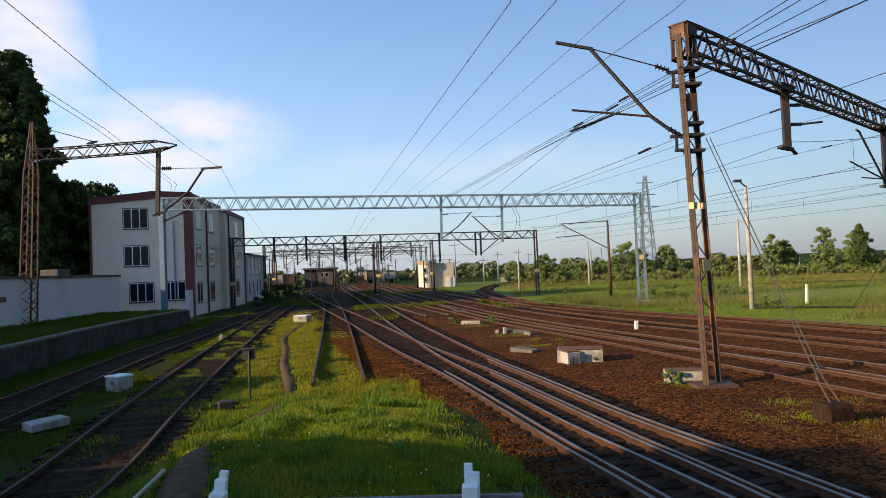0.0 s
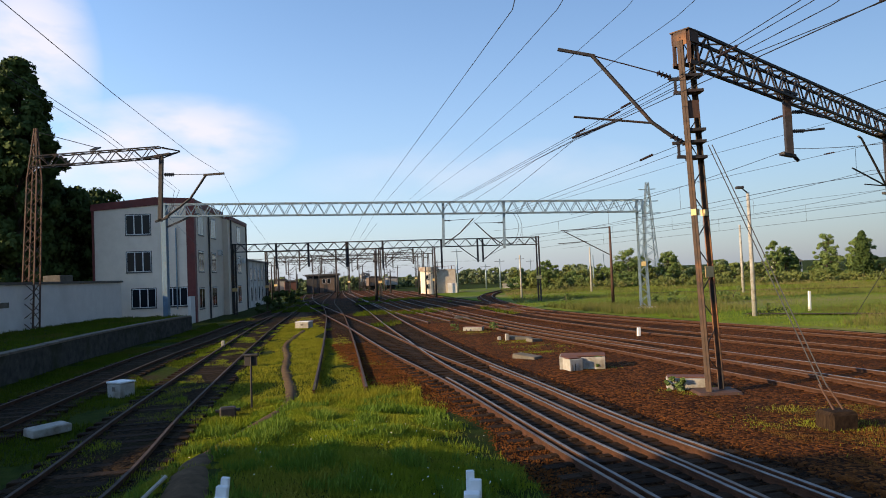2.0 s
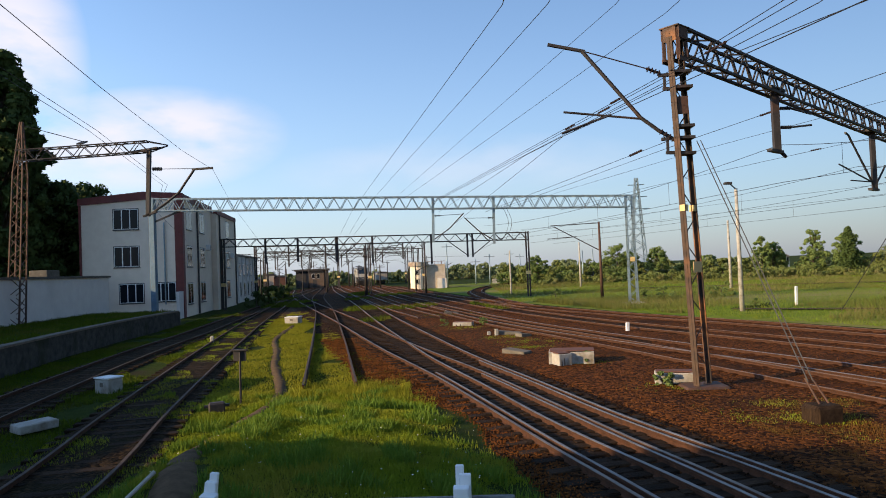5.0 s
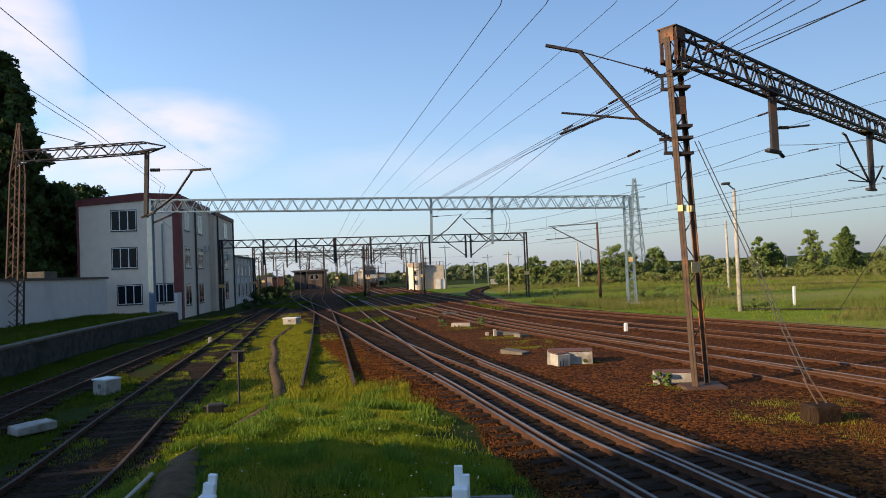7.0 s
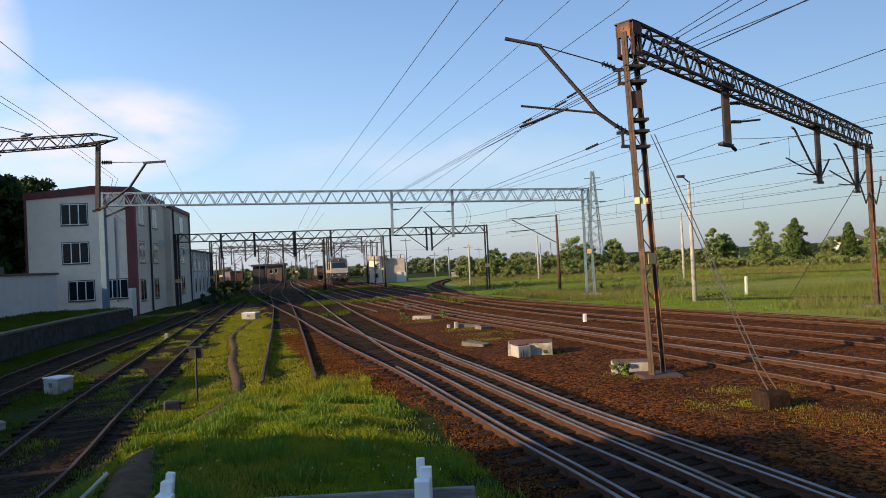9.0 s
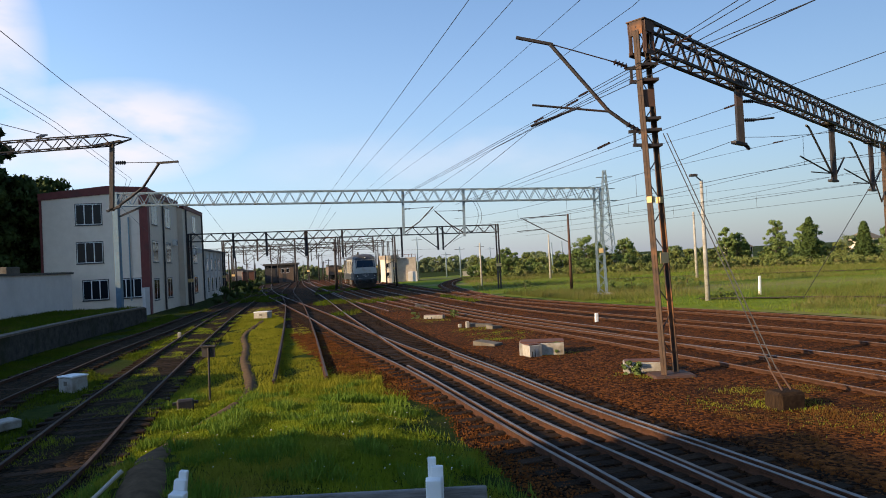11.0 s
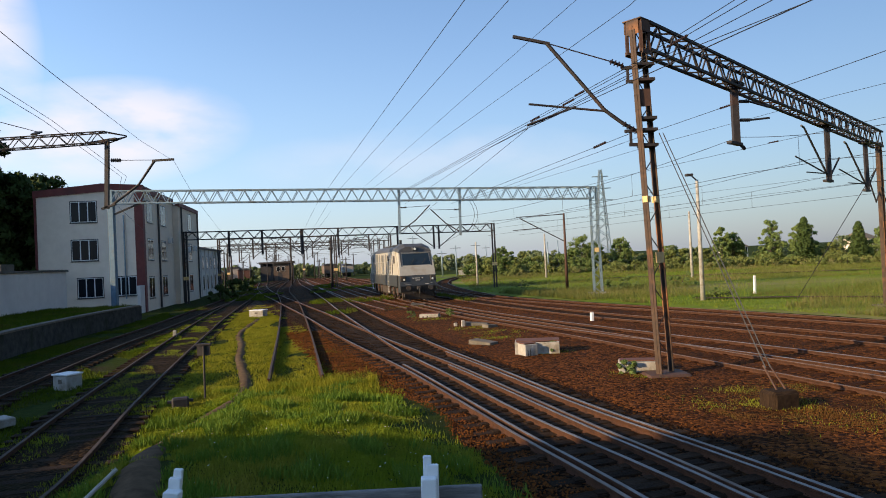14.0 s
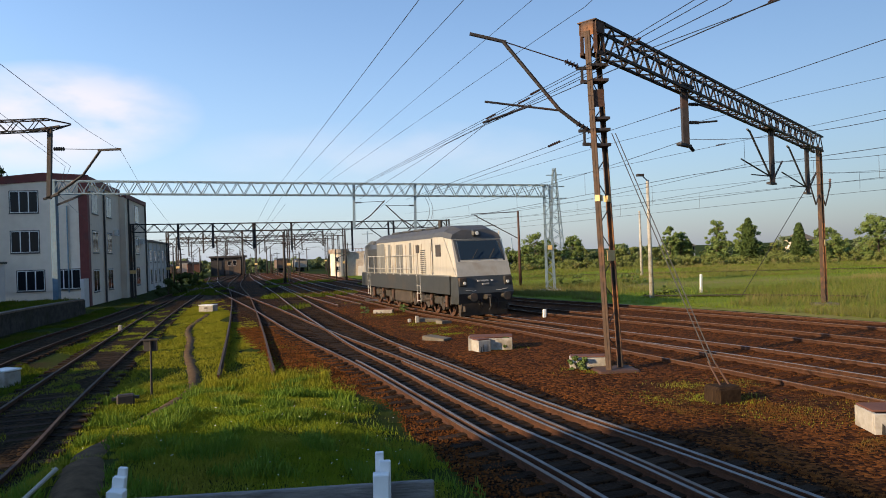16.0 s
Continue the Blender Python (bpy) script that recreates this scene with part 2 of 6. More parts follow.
M["cream"] = material("cream", (0.38, 0.355, 0.30), (0.46, 0.43, 0.37), 0.45, scale=3, c=(0.30, 0.235, 0.16), c_scale=1.4, c_sharp=3, stretch=(1, 2.5, 0.3))
M["loco_grey"] = material("loco_grey", (0.030, 0.034, 0.036), (0.050, 0.054, 0.056), 0.45, scale=3, c=(0.06, 0.052, 0.043), c_scale=0.8)
M["loco_dark"] = material("loco_dark", (0.02, 0.019, 0.018), (0.05, 0.043, 0.036), 0.8, scale=6, c=(0.09, 0.055, 0.035), c_scale=2)
M["loco_roof"] = material("loco_roof", (0.045, 0.048, 0.052), (0.075, 0.078, 0.082), 0.6, scale=3, c=(0.06, 0.055, 0.05), c_scale=1)
M["rust_red"] = material("rust_red", (0.10, 0.038, 0.025), (0.16, 0.065, 0.04), 0.85, scale=3)
M["brick"] = material("brick", (0.10, 0.066, 0.048), (0.16, 0.11, 0.08), 0.9, scale=3, c=(0.12, 0.085, 0.06), c_scale=0.5)
M["tank"] = material("tank", (0.34, 0.29, 0.24), (0.46, 0.40, 0.33), 0.8, scale=2, c=(0.22, 0.15, 0.10), c_scale=0.6)
M["loco_tank"] = material("loco_tank", (0.028, 0.022, 0.017), (0.075, 0.055, 0.04), 0.8, scale=2, c=(0.03, 0.022, 0.018), c_scale=1.0)
M["loco_rail"] = material("loco_rail", (0.34, 0.33, 0.30), (0.44, 0.42, 0.38), 0.6, scale=3)


def thin_leaf(key, share=0.22):
    """Let part of the light through a blade or leaf, as thin living leaves do."""
    n, l = M[key].node_tree.nodes, M[key].node_tree.links
    bs, out = n["Principled BSDF"], n["Material Output"]
    tr = n.new("ShaderNodeBsdfTranslucent")
    l.new(bs.inputs["Base Color"].links[0].from_socket, tr.inputs["Color"])
    mx = n.new("ShaderNodeMixShader")
    mx.inputs[0].default_value = share
    l.new(bs.outputs[0], mx.inputs[1])
    l.new(tr.outputs[0], mx.inputs[2])
    l.new(mx.outputs[0], out.inputs["Surface"])


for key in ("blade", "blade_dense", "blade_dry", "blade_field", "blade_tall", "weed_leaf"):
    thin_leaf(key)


def glass_dark(name, tint):
    m = bpy.data.materials.new(name)
    m.use_nodes = True
    b = m.node_tree.nodes["Principled BSDF"]
    b.inputs["Base Color"].default_value = (*tint, 1)
    b.inputs["Roughness"].default_value = 0.06
    b.inputs["Specular IOR Level"].default_value = 0.12
    return m


M["glass"] = glass_dark("window_glass", (0.012, 0.014, 0.018))
M["windscreen"] = glass_dark("windscreen", (0.02, 0.035, 0.055))
M["lamp_lens"] = glass_dark("lamp_lens", (0.7, 0.7, 0.65))


# ---- mesh helpers ----
def part(name, bm, mat, parent=None, label="", smooth=False, loc=None):
    me = bpy.data.meshes.new(name)
    bmesh.ops.recalc_face_normals(bm, faces=bm.faces)
    bm.to_mesh(me)
    bm.free()
    me.materials.append(M[mat])
    if smooth:
        for p in me.polygons:
            p.use_smooth = True
    ob = new(name, me)
    if parent is not None:
        ob.parent = parent
    if loc is not None:
        ob.matrix_basis = loc
    if label:
        ob["label"] = label
    return ob


def thing(name, label, category, m=None, group="", kind=""):
    ob = new(name)
    ob.empty_display_size = 0.3
    if m is not None:
        ob.matrix_basis = m
    return tagged(ob, label, category, group, kind)


def box(bm, x0, y0, z0, x1, y1, z1, bevel=0.0):
    g = bmesh.ops.create_cube(bm, size=1.0)
    for v in g["verts"]:
        v.co = Vector(((x0 + x1) / 2 + v.co.x * (x1 - x0), (y0 + y1) / 2 + v.co.y * (y1 - y0), (z0 + z1) / 2 + v.co.z * (z1 - z0)))
    if bevel:
        es = list({e for v in g["verts"] for e in v.link_edges})
        bmesh.ops.bevel(bm, geom=es, offset=bevel, segments=1, affect="EDGES")
    return bm


def bar(bm, a, b, w, h=None, up=Vector((0, 0, 1))):
    """A square bar from a to b, w wide and h high."""
    a, b = Vector(a), Vector(b)
    h = h or w
    d = (b - a).normalized()
    if abs(d.dot(up)) > 0.98:
        up = Vector((0, 1, 0))
    s = d.cross(up).normalized() * w / 2
    u = s.cross(d).normalized() * h / 2
    vs = [bm.verts.new(p + sx * s + sz * u) for p in (a, b) for sx, sz in ((-1, -1), (1, -1), (1, 1), (-1, 1))]
    for f in ((0, 1, 2, 3), (7, 6, 5, 4), (0, 4, 5, 1), (1, 5, 6, 2), (2, 6, 7, 3), (3, 7, 4, 0)):
        bm.faces.new([vs[i] for i in f])
    return bm


def tube(bm, pts, r, sides=6, r_end=None):
    """A round tube through points, tapering to r_end."""
    pts = [Vector(p) for p in pts]
    rings = []
    for i, p in enumerate(pts):
        d = (pts[min(i + 1, len(pts) - 1)] - pts[max(i - 1, 0)]).normalized()
        ref = Vector((0, 0, 1)) if abs(d.z) < 0.9 else Vector((1, 0, 0))
        s = d.cross(ref).normalized()
        u = s.cross(d)
        rr = r + ((r_end if r_end is not None else r) - r) * i / max(1, len(pts) - 1)
        rings.append([bm.verts.new(p + rr * (math.cos(k * 2 * math.pi / sides) * s + math.sin(k * 2 * math.pi / sides) * u)) for k in range(sides)])
    for q, w in zip(rings, rings[1:]):
        for k in range(sides):
            bm.faces.new((q[k], q[(k + 1) % sides], w[(k + 1) % sides], w[k]))
    bm.faces.new(rings[0][::-1])
    bm.faces.new(rings[-1])
    return bm


def prism(bm, poly, axis_from, axis_to, axis="y"):
    """A polygon of (u, z) pulled along y or x."""
    def at(u, z, s):
        return (u, s, z) if axis == "y" else (s, u, z)
    a = [bm.verts.new(at(u, z, axis_from)) for u, z in poly]
    b = [bm.verts.new(at(u, z, axis_to)) for u, z in poly]
    n = len(poly)
    bm.faces.new(a)
    bm.faces.new(b[::-1])
    for i in range(n):
        bm.faces.new((a[i], b[i], b[(i + 1) % n], a[(i + 1) % n]))
    return bm


def lattice(bm, a, b, w, h, panel, chord=0.07, brace=0.04, up=Vector((0, 0, 1)), taper=1.0):
    """A four-chord lattice girder from a to b, w wide and h high, with zigzag bracing."""
    a, b = Vector(a), Vector(b)
    d = (b - a).normalized()
    ref = up if abs(d.dot(up)) < 0.9 else Vector((0, 1, 0))
    s = d.cross(ref).normalized()
    u = s.cross(d).normalized()
    n = max(2, round((b - a).length / panel))

    def c(i, sx, sz):
        f = i / n
        k = 1 + (taper - 1) * f
        return a.lerp(b, f) + s * sx * w / 2 * k + u * sz * h / 2 * k
    for sx in (-1, 1):
        for sz in (-1, 1):
            bar(bm, c(0, sx, sz), c(n, sx, sz), chord)
    for i in range(n):
        k = 1 if i % 2 else -1
        for sx in (-1, 1):
            bar(bm, c(i, sx, k), c(i + 1, sx, -k), brace)
        for sz in (-1, 1):
            bar(bm, c(i, k, sz), c(i + 1, -k, sz), brace)
    return bm


def spline(pts, step=1.0):
    """Smooth plan curve through control points, as evenly stepped points."""
    P = [Vector((x, y, 0)) for x, y in pts]
    out = []
    for i in range(len(P) - 1):
        p0, p1, p2, p3 = P[max(i - 1, 0)], P[i], P[i + 1], P[min(i + 2, len(P) - 1)]
        if i == 0:
            p0 = 2 * p1 - p2
        if i + 2 > len(P) - 1:
            p3 = 2 * p2 - p1
        n = max(2, int((p2 - p1).length / step))
        t0, t1 = 0.0, (p1 - p0).length ** 0.5
        t2 = t1 + (p2 - p1).length ** 0.5
        t3 = t2 + (p3 - p2).length ** 0.5
        for k in range(n):
            t = t1 + (t2 - t1) * k / n
            a1 = p0 * ((t1 - t) / (t1 - t0)) + p1 * ((t - t0) / (t1 - t0))
            a2 = p1 * ((t2 - t) / (t2 - t1)) + p2 * ((t - t1) / (t2 - t1))
            a3 = p2 * ((t3 - t) / (t3 - t2)) + p3 * ((t - t2) / (t3 - t2))
            b1 = a1 * ((t2 - t) / (t2 - t0)) + a2 * ((t - t0) / (t2 - t0))
            b2 = a2 * ((t3 - t) / (t3 - t1)) + a3 * ((t - t1) / (t3 - t1))
            out.append(b1 * ((t2 - t) / (t2 - t1)) + b2 * ((t - t1) / (t2 - t1)))
    out.append(P[-1])
    return out


def side_of(line, i):
    d = (line[min(i + 1, len(line) - 1)] - line[max(i - 1, 0)]).normalized()
    return Vector((d.y, -d.x, 0))


# ---- track plan (centre lines, metres) ----
TRACKS = {
    "siding": [(-4.9, -8), (-5.4, 0), (-6.0, 6), (-6.6, 10.4), (-8.0, 16), (-9.6, 22.8), (-12.4, 35.2), (-14.8, 46.2), (-19, 67), (-24, 92), (-29, 122), (-38, 180)],
    "platform": [(-9.5, 2), (-11.3, 12), (-13.3, 22), (-14.9, 31), (-15.9, 38.5), (-17.8, 50), (-21, 69), (-25.2, 94), (-29, 122)],
    "stub": [(-4.04, 19.5), (-6.3, 30.5), (-8.95, 43), (-12.9, 61), (-20.2, 92), (-26, 122), (-34, 165)],
    "turnout": [(7.4, -8), (5.8, -2), (4.3, 4), (2.95, 9.3), (2.06, 12.2), (1.15, 15.4), (-0.24, 20.2), (-2.86, 28.1), (-7.75, 44.2), (-13.3, 61.7), (-20, 83), (-27, 108), (-36, 145)],
    "main": [(8.6, -8), (7.0, -2), (5.5, 4), (3.9, 9.4), (2.4, 13.8), (1.05, 18.7), (-0.55, 24.3), (-2.4, 32), (-5.3, 44.5), (-9.8, 65), (-16, 92), (-23, 122), (-36, 185)],
    "first": [(16, -6), (12.6, 4), (9.43, 15.1), (7.93, 19.9), (6.35, 24.95), (4.35, 31), (2.1, 37.4), (-1.4, 50.3), (-5.6, 66), (-11.4, 92), (-18.3, 125), (-29.5, 180)],
    "through": [(18.5, -6), (12.9, 11), (10.2, 19), (7.2, 26.2), (4.15, 33.9), (1.1, 43.6), (-1.25, 53.2), (-4.55, 68), (-7.1, 79), (-13.6, 109), (-17.8, 130), (-28, 178), (-42, 245)],
    "loop": [(22.5, -4), (16.8, 12), (13.3, 22.4), (10.7, 28.6), (8.4, 33.6), (4.5, 45), (0.3, 62), (-4.6, 84), (-10.6, 112), (-16.6, 140), (-24, 175)],
    "outer": [(25.5, 2), (20, 17), (16, 27), (13.0, 34), (9.6, 41), (5.8, 50.5), (2, 63), (-3.0, 84), (-9, 112), (-14, 137)],
    "yard_lead": [(-2.6, 45.5), (-6.6, 60), (-12.3, 84), (-19.2, 112), (-30.5, 160)],
    "spur": [(4.6, 54), (2.9, 66), (1.6, 80), (1.2, 93), (2.6, 108), (6.5, 124), (15, 142)],
}
LINES = {k: spline(v, 1.0) for k, v in TRACKS.items()}


# ---- ground ----
def mound_height(x, y):
    """The grassy ramp on which the camera's fence stands: a soft dome that runs out among the tracks."""
    cx = -2.35 - 0.085 * (y - 10) + 0.25 * noise.noise(Vector((y * 0.25, 0, 3)))
    half = 2.3 - 0.05 * max(0.0, y - 6)
    along = min(1.0, max(0.0, (20.0 - y) / 12.5))
    reach = half + (1.2 if x < cx else 2.0) - abs(x - cx)
    across = min(1.0, max(0.0, reach / (1.5 if x < cx else 3.9)))
    s = lambda q: q * q * (3 - 2 * q)
    return 0.78 * s(along) * s(across) * (1 + 0.12 * noise.noise(Vector((x * 0.9, y * 0.7, 6))))


def ground_height(x, y):
    h = 0.05 * noise.noise(Vector((x * 0.35, y * 0.35, 0.3))) - 0.03
    return h + mound_height(x, y)


def ground_sheet():
    bm = bmesh.new()
    xs = [-1500, -600, -250, -120, -60, -40, -30] + [-24 + 0.5 * i for i in range(65)] + [10, 14, 20, 30, 45, 70, 120, 250, 600, 1500]
    ys = [-600, -200, -60, -20, -8] + [-4 + 0.5 * i for i in range(61)] + [28, 31, 35, 40, 46, 54, 64, 80, 100, 130, 180, 260, 400, 800, 2500]
    g = [[bm.verts.new((x, y, ground_height(x, y) if abs(x) < 40 and -9 < y < 60 else -0.04)) for x in xs] for y in ys]
    for r0, r1 in zip(g, g[1:]):
        for i in range(len(xs) - 1):
            bm.faces.new((r0[i], r0[i + 1], r1[i + 1], r1[i]))
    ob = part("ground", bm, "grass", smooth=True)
    return tagged(ob, "green grass and bare earth round the railway tracks", "ground", kind="structure")


ground_sheet()


def strip(name, left, right, z, mat, label, category, rows=6):
    """A bed between two plan curves, with an uneven surface."""
    bm = bmesh.new()
    n = min(len(left), len(right))
    g = []
    for i in range(n):
        a, b = left[i], right[i]
        row = []
        for k in range(rows + 1):
            p = a.lerp(b, k / rows)
            edge = 1.0 if 0 < k < rows else 0.0
            row.append(bm.verts.new((p.x, p.y, z * edge - 0.08 * (1 - edge) + 0.02 * noise.noise(p * 1.7))))
        g.append(row)
    for r0, r1 in zip(g, g[1:]):
        for k in range(rows):
            bm.faces.new((r0[k], r0[k + 1], r1[k + 1], r1[k]))
    return tagged(part(name, bm, mat, smooth=True), label, category, kind="structure")


def resample(pts, n):
    out, seg = [], [0.0]
    for a, b in zip(pts, pts[1:]):
        seg.append(seg[-1] + (b - a).length)
    for i in range(n):
        s = seg[-1] * i / (n - 1)
        j = max(k for k in range(len(seg)) if seg[k] <= s + 1e-9)
        j = min(j, len(pts) - 2)
        out.append(pts[j].lerp(pts[j + 1], (s - seg[j]) / max(1e-6, seg[j + 1] - seg[j])))
    return out


def off(line, d):
    return [p + side_of(line, i) * d for i, p in enumerate(line)]


strip("ballast_red", resample(off(LINES["main"], 1.0), 160), resample(off(LINES["outer"], 2.0), 160), 0.062, "red_ballast", "rust-red stone ballast between and beside the tracks", "ballast", 26)
strip("ballast_dark", resample(off(LINES["turnout"], -2.75), 160), resample(off(LINES["main"], 1.9), 160), 0.044, "dark_ballast", "dark oily stone ballast under the turnout", "ballast", 12)
strip("ballast_siding", off(LINES["siding"], -1.5), off(LINES["siding"], 1.5), 0.068, "siding_ballast", "dark weedy ballast under the siding", "ballast")
strip("ballast_platform", off(LINES["platform"], -1.5), off(LINES["platform"], 1.5), 0.066, "siding_ballast", "dark weedy ballast beside the platform wall", "ballast")
strip("ballast_throat", resample(off(LINES["stub"][33:], -4.5), 90), resample(off(LINES["first"][72:], 0.0), 90), 0.028, "throat_ballast", "brown ballast of the far yard throat", "ballast", 14)
# dark strips: oily ballast, with the locomotive's shade put into the colour too
oily = [p for p in LINES["through"] if 27 < p.y < 120]
strip("ballast_oily_shade", off(oily, -1.35), off(oily, 1.35), 0.078, "dark_ballast", "ballast under the running line, darkened for oil and the locomotive's shade", "ballast", 6)
oily = [p for p in LINES["loop"] if 30 < p.y < 120]
strip("ballast_oily_shade", off(oily, -1.2), off(oily, 1.2), 0.076, "dark_ballast", "ballast under the loop track, darkened for oil and the locomotive's shade", "ballast", 6)
strip("ballast_spur", off(LINES["spur"], -1.6), off(LINES["spur"], 1.6), 0.03, "red_ballast", "rusty ballast under the curved spur", "ballast")
# the open meadow beyond the last track
meadow_l = resample(off(LINES["outer"], 2.4), 60)
meadow = bmesh.new()
rows_ = []
for i, p in enumerate(meadow_l):
    q = Vector((p.x + 190, p.y + 60 + i, 0))
    rows_.append([meadow.verts.new((p.lerp(q, (k / 24) ** 1.6).x, p.lerp(q, (k / 24) ** 1.6).y, 0.0 + 0.05 * noise.noise(p.lerp(q, k / 24) * 0.3))) for k in range(25)])
for r0, r1 in zip(rows_, rows_[1:]):
    for k in range(24):
        meadow.faces.new((r0[k], r0[k + 1], r1[k + 1], r1[k]))
tagged(part("meadow", meadow, "field", smooth=True), "sunlit overgrown green meadow beyond the last track", "meadow", kind="structure")
for a, b, w in (((16.5, 43.2), (26.5, 36.0), 0.5), ((20, 84), (75, 58), 0.9)):
    ln = spline([a, ((a[0] + b[0]) / 2, (a[1] + b[1]) / 2 + 0.8), b], 1.5)
    bm = bmesh.new()
    g = [[bm.verts.new((p.x + side_of(ln, i).x * k * w, p.y + side_of(ln, i).y * k * w, 0.09 + 0.03 * noise.noise(p))) for k in (-1, 0, 1)] for i, p in enumerate(ln)]
    for r0, r1 in zip(g, g[1:]):
        for k in range(2):
            bm.faces.new((r0[k], r0[k + 1], r1[k + 1], r1[k]))
    tagged(part("dirt_track", bm, "path", smooth=True), "faint bare dirt track through the meadow grass", "dirt track", kind="structure")
path_line = spline([(-2.9, 6.0), (-3.9, 9.0), (-4.6, 10.85), (-5.08, 12.9), (-5.1, 14.8), (-5.12, 17.6), (-5.6, 20.0), (-7.3, 25.4), (-8.6, 30.3), (-10.0, 35), (-11.4, 44)], 0.5)
bm = bmesh.new()
g = []
for i, p in enumerate(path_line):
    w = 0.2 + 0.09 * min(1.0, max(0.0, (16.2 - p.y) / 2.0))
    g.append([bm.verts.new((q.x, q.y, ground_height(q.x, q.y) + 0.06 - 0.08 * k * k)) for k in (-1, -0.5, 0, 0.5, 1) for q in [p + side_of(path_line, i) * k * (w + 0.2 * noise.noise(Vector((i * 0.37, k * 2, 0))))]])
for r0, r1 in zip(g, g[1:]):
    for k in range(4):
        bm.faces.new((r0[k], r0[k + 1], r1[k + 1], r1[k]))
tagged(part("footpath", bm, "path", smooth=True), "narrow trodden dirt footpath through the grass", "footpath", kind="structure")


# ---- rails ----
RAIL = [(-0.065, 0.03), (0.065, 0.03), (0.02, 0.06), (0.015, 0.12), (0.036, 0.135), (0.036, 0.165), (-0.036, 0.165), (-0.036, 0.135), (-0.015, 0.12), (-0.02, 0.06)]


def sweep(line, profile, bm):
    rings = []
    for i, p in enumerate(line):
        s = side_of(line, i)
        rings.append([bm.verts.new((p.x + s.x * u, p.y + s.y * u, z)) for u, z in profile])
    n = len(profile)
    for a, b in zip(rings, rings[1:]):
        for k in range(n):
            bm.faces.new((a[k], a[(k + 1) % n], b[(k + 1) % n], b[k]))
    bm.faces.new(rings[0])
    bm.faces.new(rings[-1][::-1])
    return bm


def track(key, label, shiny):
    root = thing("railway_track", label, "railway track", kind="structure")
    for s in (-0.7525, 0.7525):
        line = off(LINES[key], s)
        r = part("rail", sweep(line, RAIL, bmesh.new()), "rail_side", root)
        part("rail_head", sweep(line, [(-0.034, 0.163), (0.034, 0.163), (0.030, 0.172), (-0.030, 0.172)], bmesh.new()), shiny, r, "worn running surface")
    return root


ROOTS = {}
for key, label, shiny in (("siding", "rusty siding track with weedy wooden sleepers", "rail_dull"), ("platform", "rusty overgrown track along the platform wall", "rail_dull"), ("stub", "rusty dead-end track sunk in grass", "rail_dull"),
                          ("turnout", "worn diverging track over dark sleepers", "rail_worn"), ("main", "shiny main track over dark sleepers", "rail_top"), ("first", "rusty-sided track on red ballast", "rail_rust"),
                          ("through", "track on red ballast that the locomotive runs on", "rail_top"), ("loop", "rusty-sided loop track on red ballast", "rail_rust"), ("outer", "outermost track beside the meadow", "rail_rust"), ("spur", "curved spur track leading through the grass", "rail_rust"), ("yard_lead", "yard lead track in the throat", "rail_top")):
    ROOTS[key] = track(key, label, shiny)


for key, s in (("turnout", -0.56), ("main", 0.56), ("turnout", 0.60)):
    line = [p for p in off(LINES[key], s) if 5 < p.y < (24 if key == "main" else 21)]
    blade = part("switch_blade", sweep(line, RAIL, bmesh.new()), "rail_side", ROOTS[key])
    part("blade_head", sweep(line, [(-0.03, 0.163), (0.03, 0.163), (0.026, 0.172), (-0.026, 0.172)], bmesh.new()), "rail_top", blade)


# ---- platform, annex and office building ----
BAZ = radians(-9.5)
PLAT = spline([(-14.6, 8), (-15.6, 15), (-17.05, 24), (-18.5, 31), (-19.9, 40), (-20.5, 47.8)], 1.0)


def platform():
    root = thing("platform", "low concrete loading platform with a grassy top", "platform", kind="structure")
    bm = bmesh.new()
    top = [bm.verts.new((p.x, p.y, 1.08)) for p in PLAT]
    back = [bm.verts.new((p.x - 30, p.y + 3, 1.12)) for p in PLAT]
    for i in range(len(PLAT) - 1):
        bm.faces.new((top[i], top[i + 1], back[i + 1], back[i]))
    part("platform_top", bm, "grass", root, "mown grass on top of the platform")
    bm = bmesh.new()
    sweep(PLAT, [(0.0, -0.3), (0.0, 1.04), (-0.35, 1.04), (-0.35, -0.3)], bm)
    end = PLAT[-1]
    box(bm, end.x - 12, end.y, -0.3, end.x - 0.02, end.y + 0.35, 1.04)
    part("retaining_wall", bm, "dark_wall", root, "damp weathered concrete retaining wall")
    bm = bmesh.new()
    n = len(PLAT)
    for i in range(0, n - 1):
        a, b = PLAT[i], PLAT[i + 1]
        q = a.lerp(b, 0.985)
        s = side_of(PLAT, i)
        vs = [bm.verts.new((p.x + s.x * u, p.y + s.y * u, z)) for p in (a, q) for u, z in ((0.06, 1.043), (0.06, 1.13), (-0.42, 1.13), (-0.42, 1.043))]
        for f in ((0, 1, 2, 3), (7, 6, 5, 4), (0, 4, 5, 1), (1, 5, 6, 2), (2, 6, 7, 3), (3, 7, 4, 0)):
            bm.faces.new([vs[k] for k in f])
    part("coping", bm, "concrete", root, "worn concrete coping slabs")


platform()


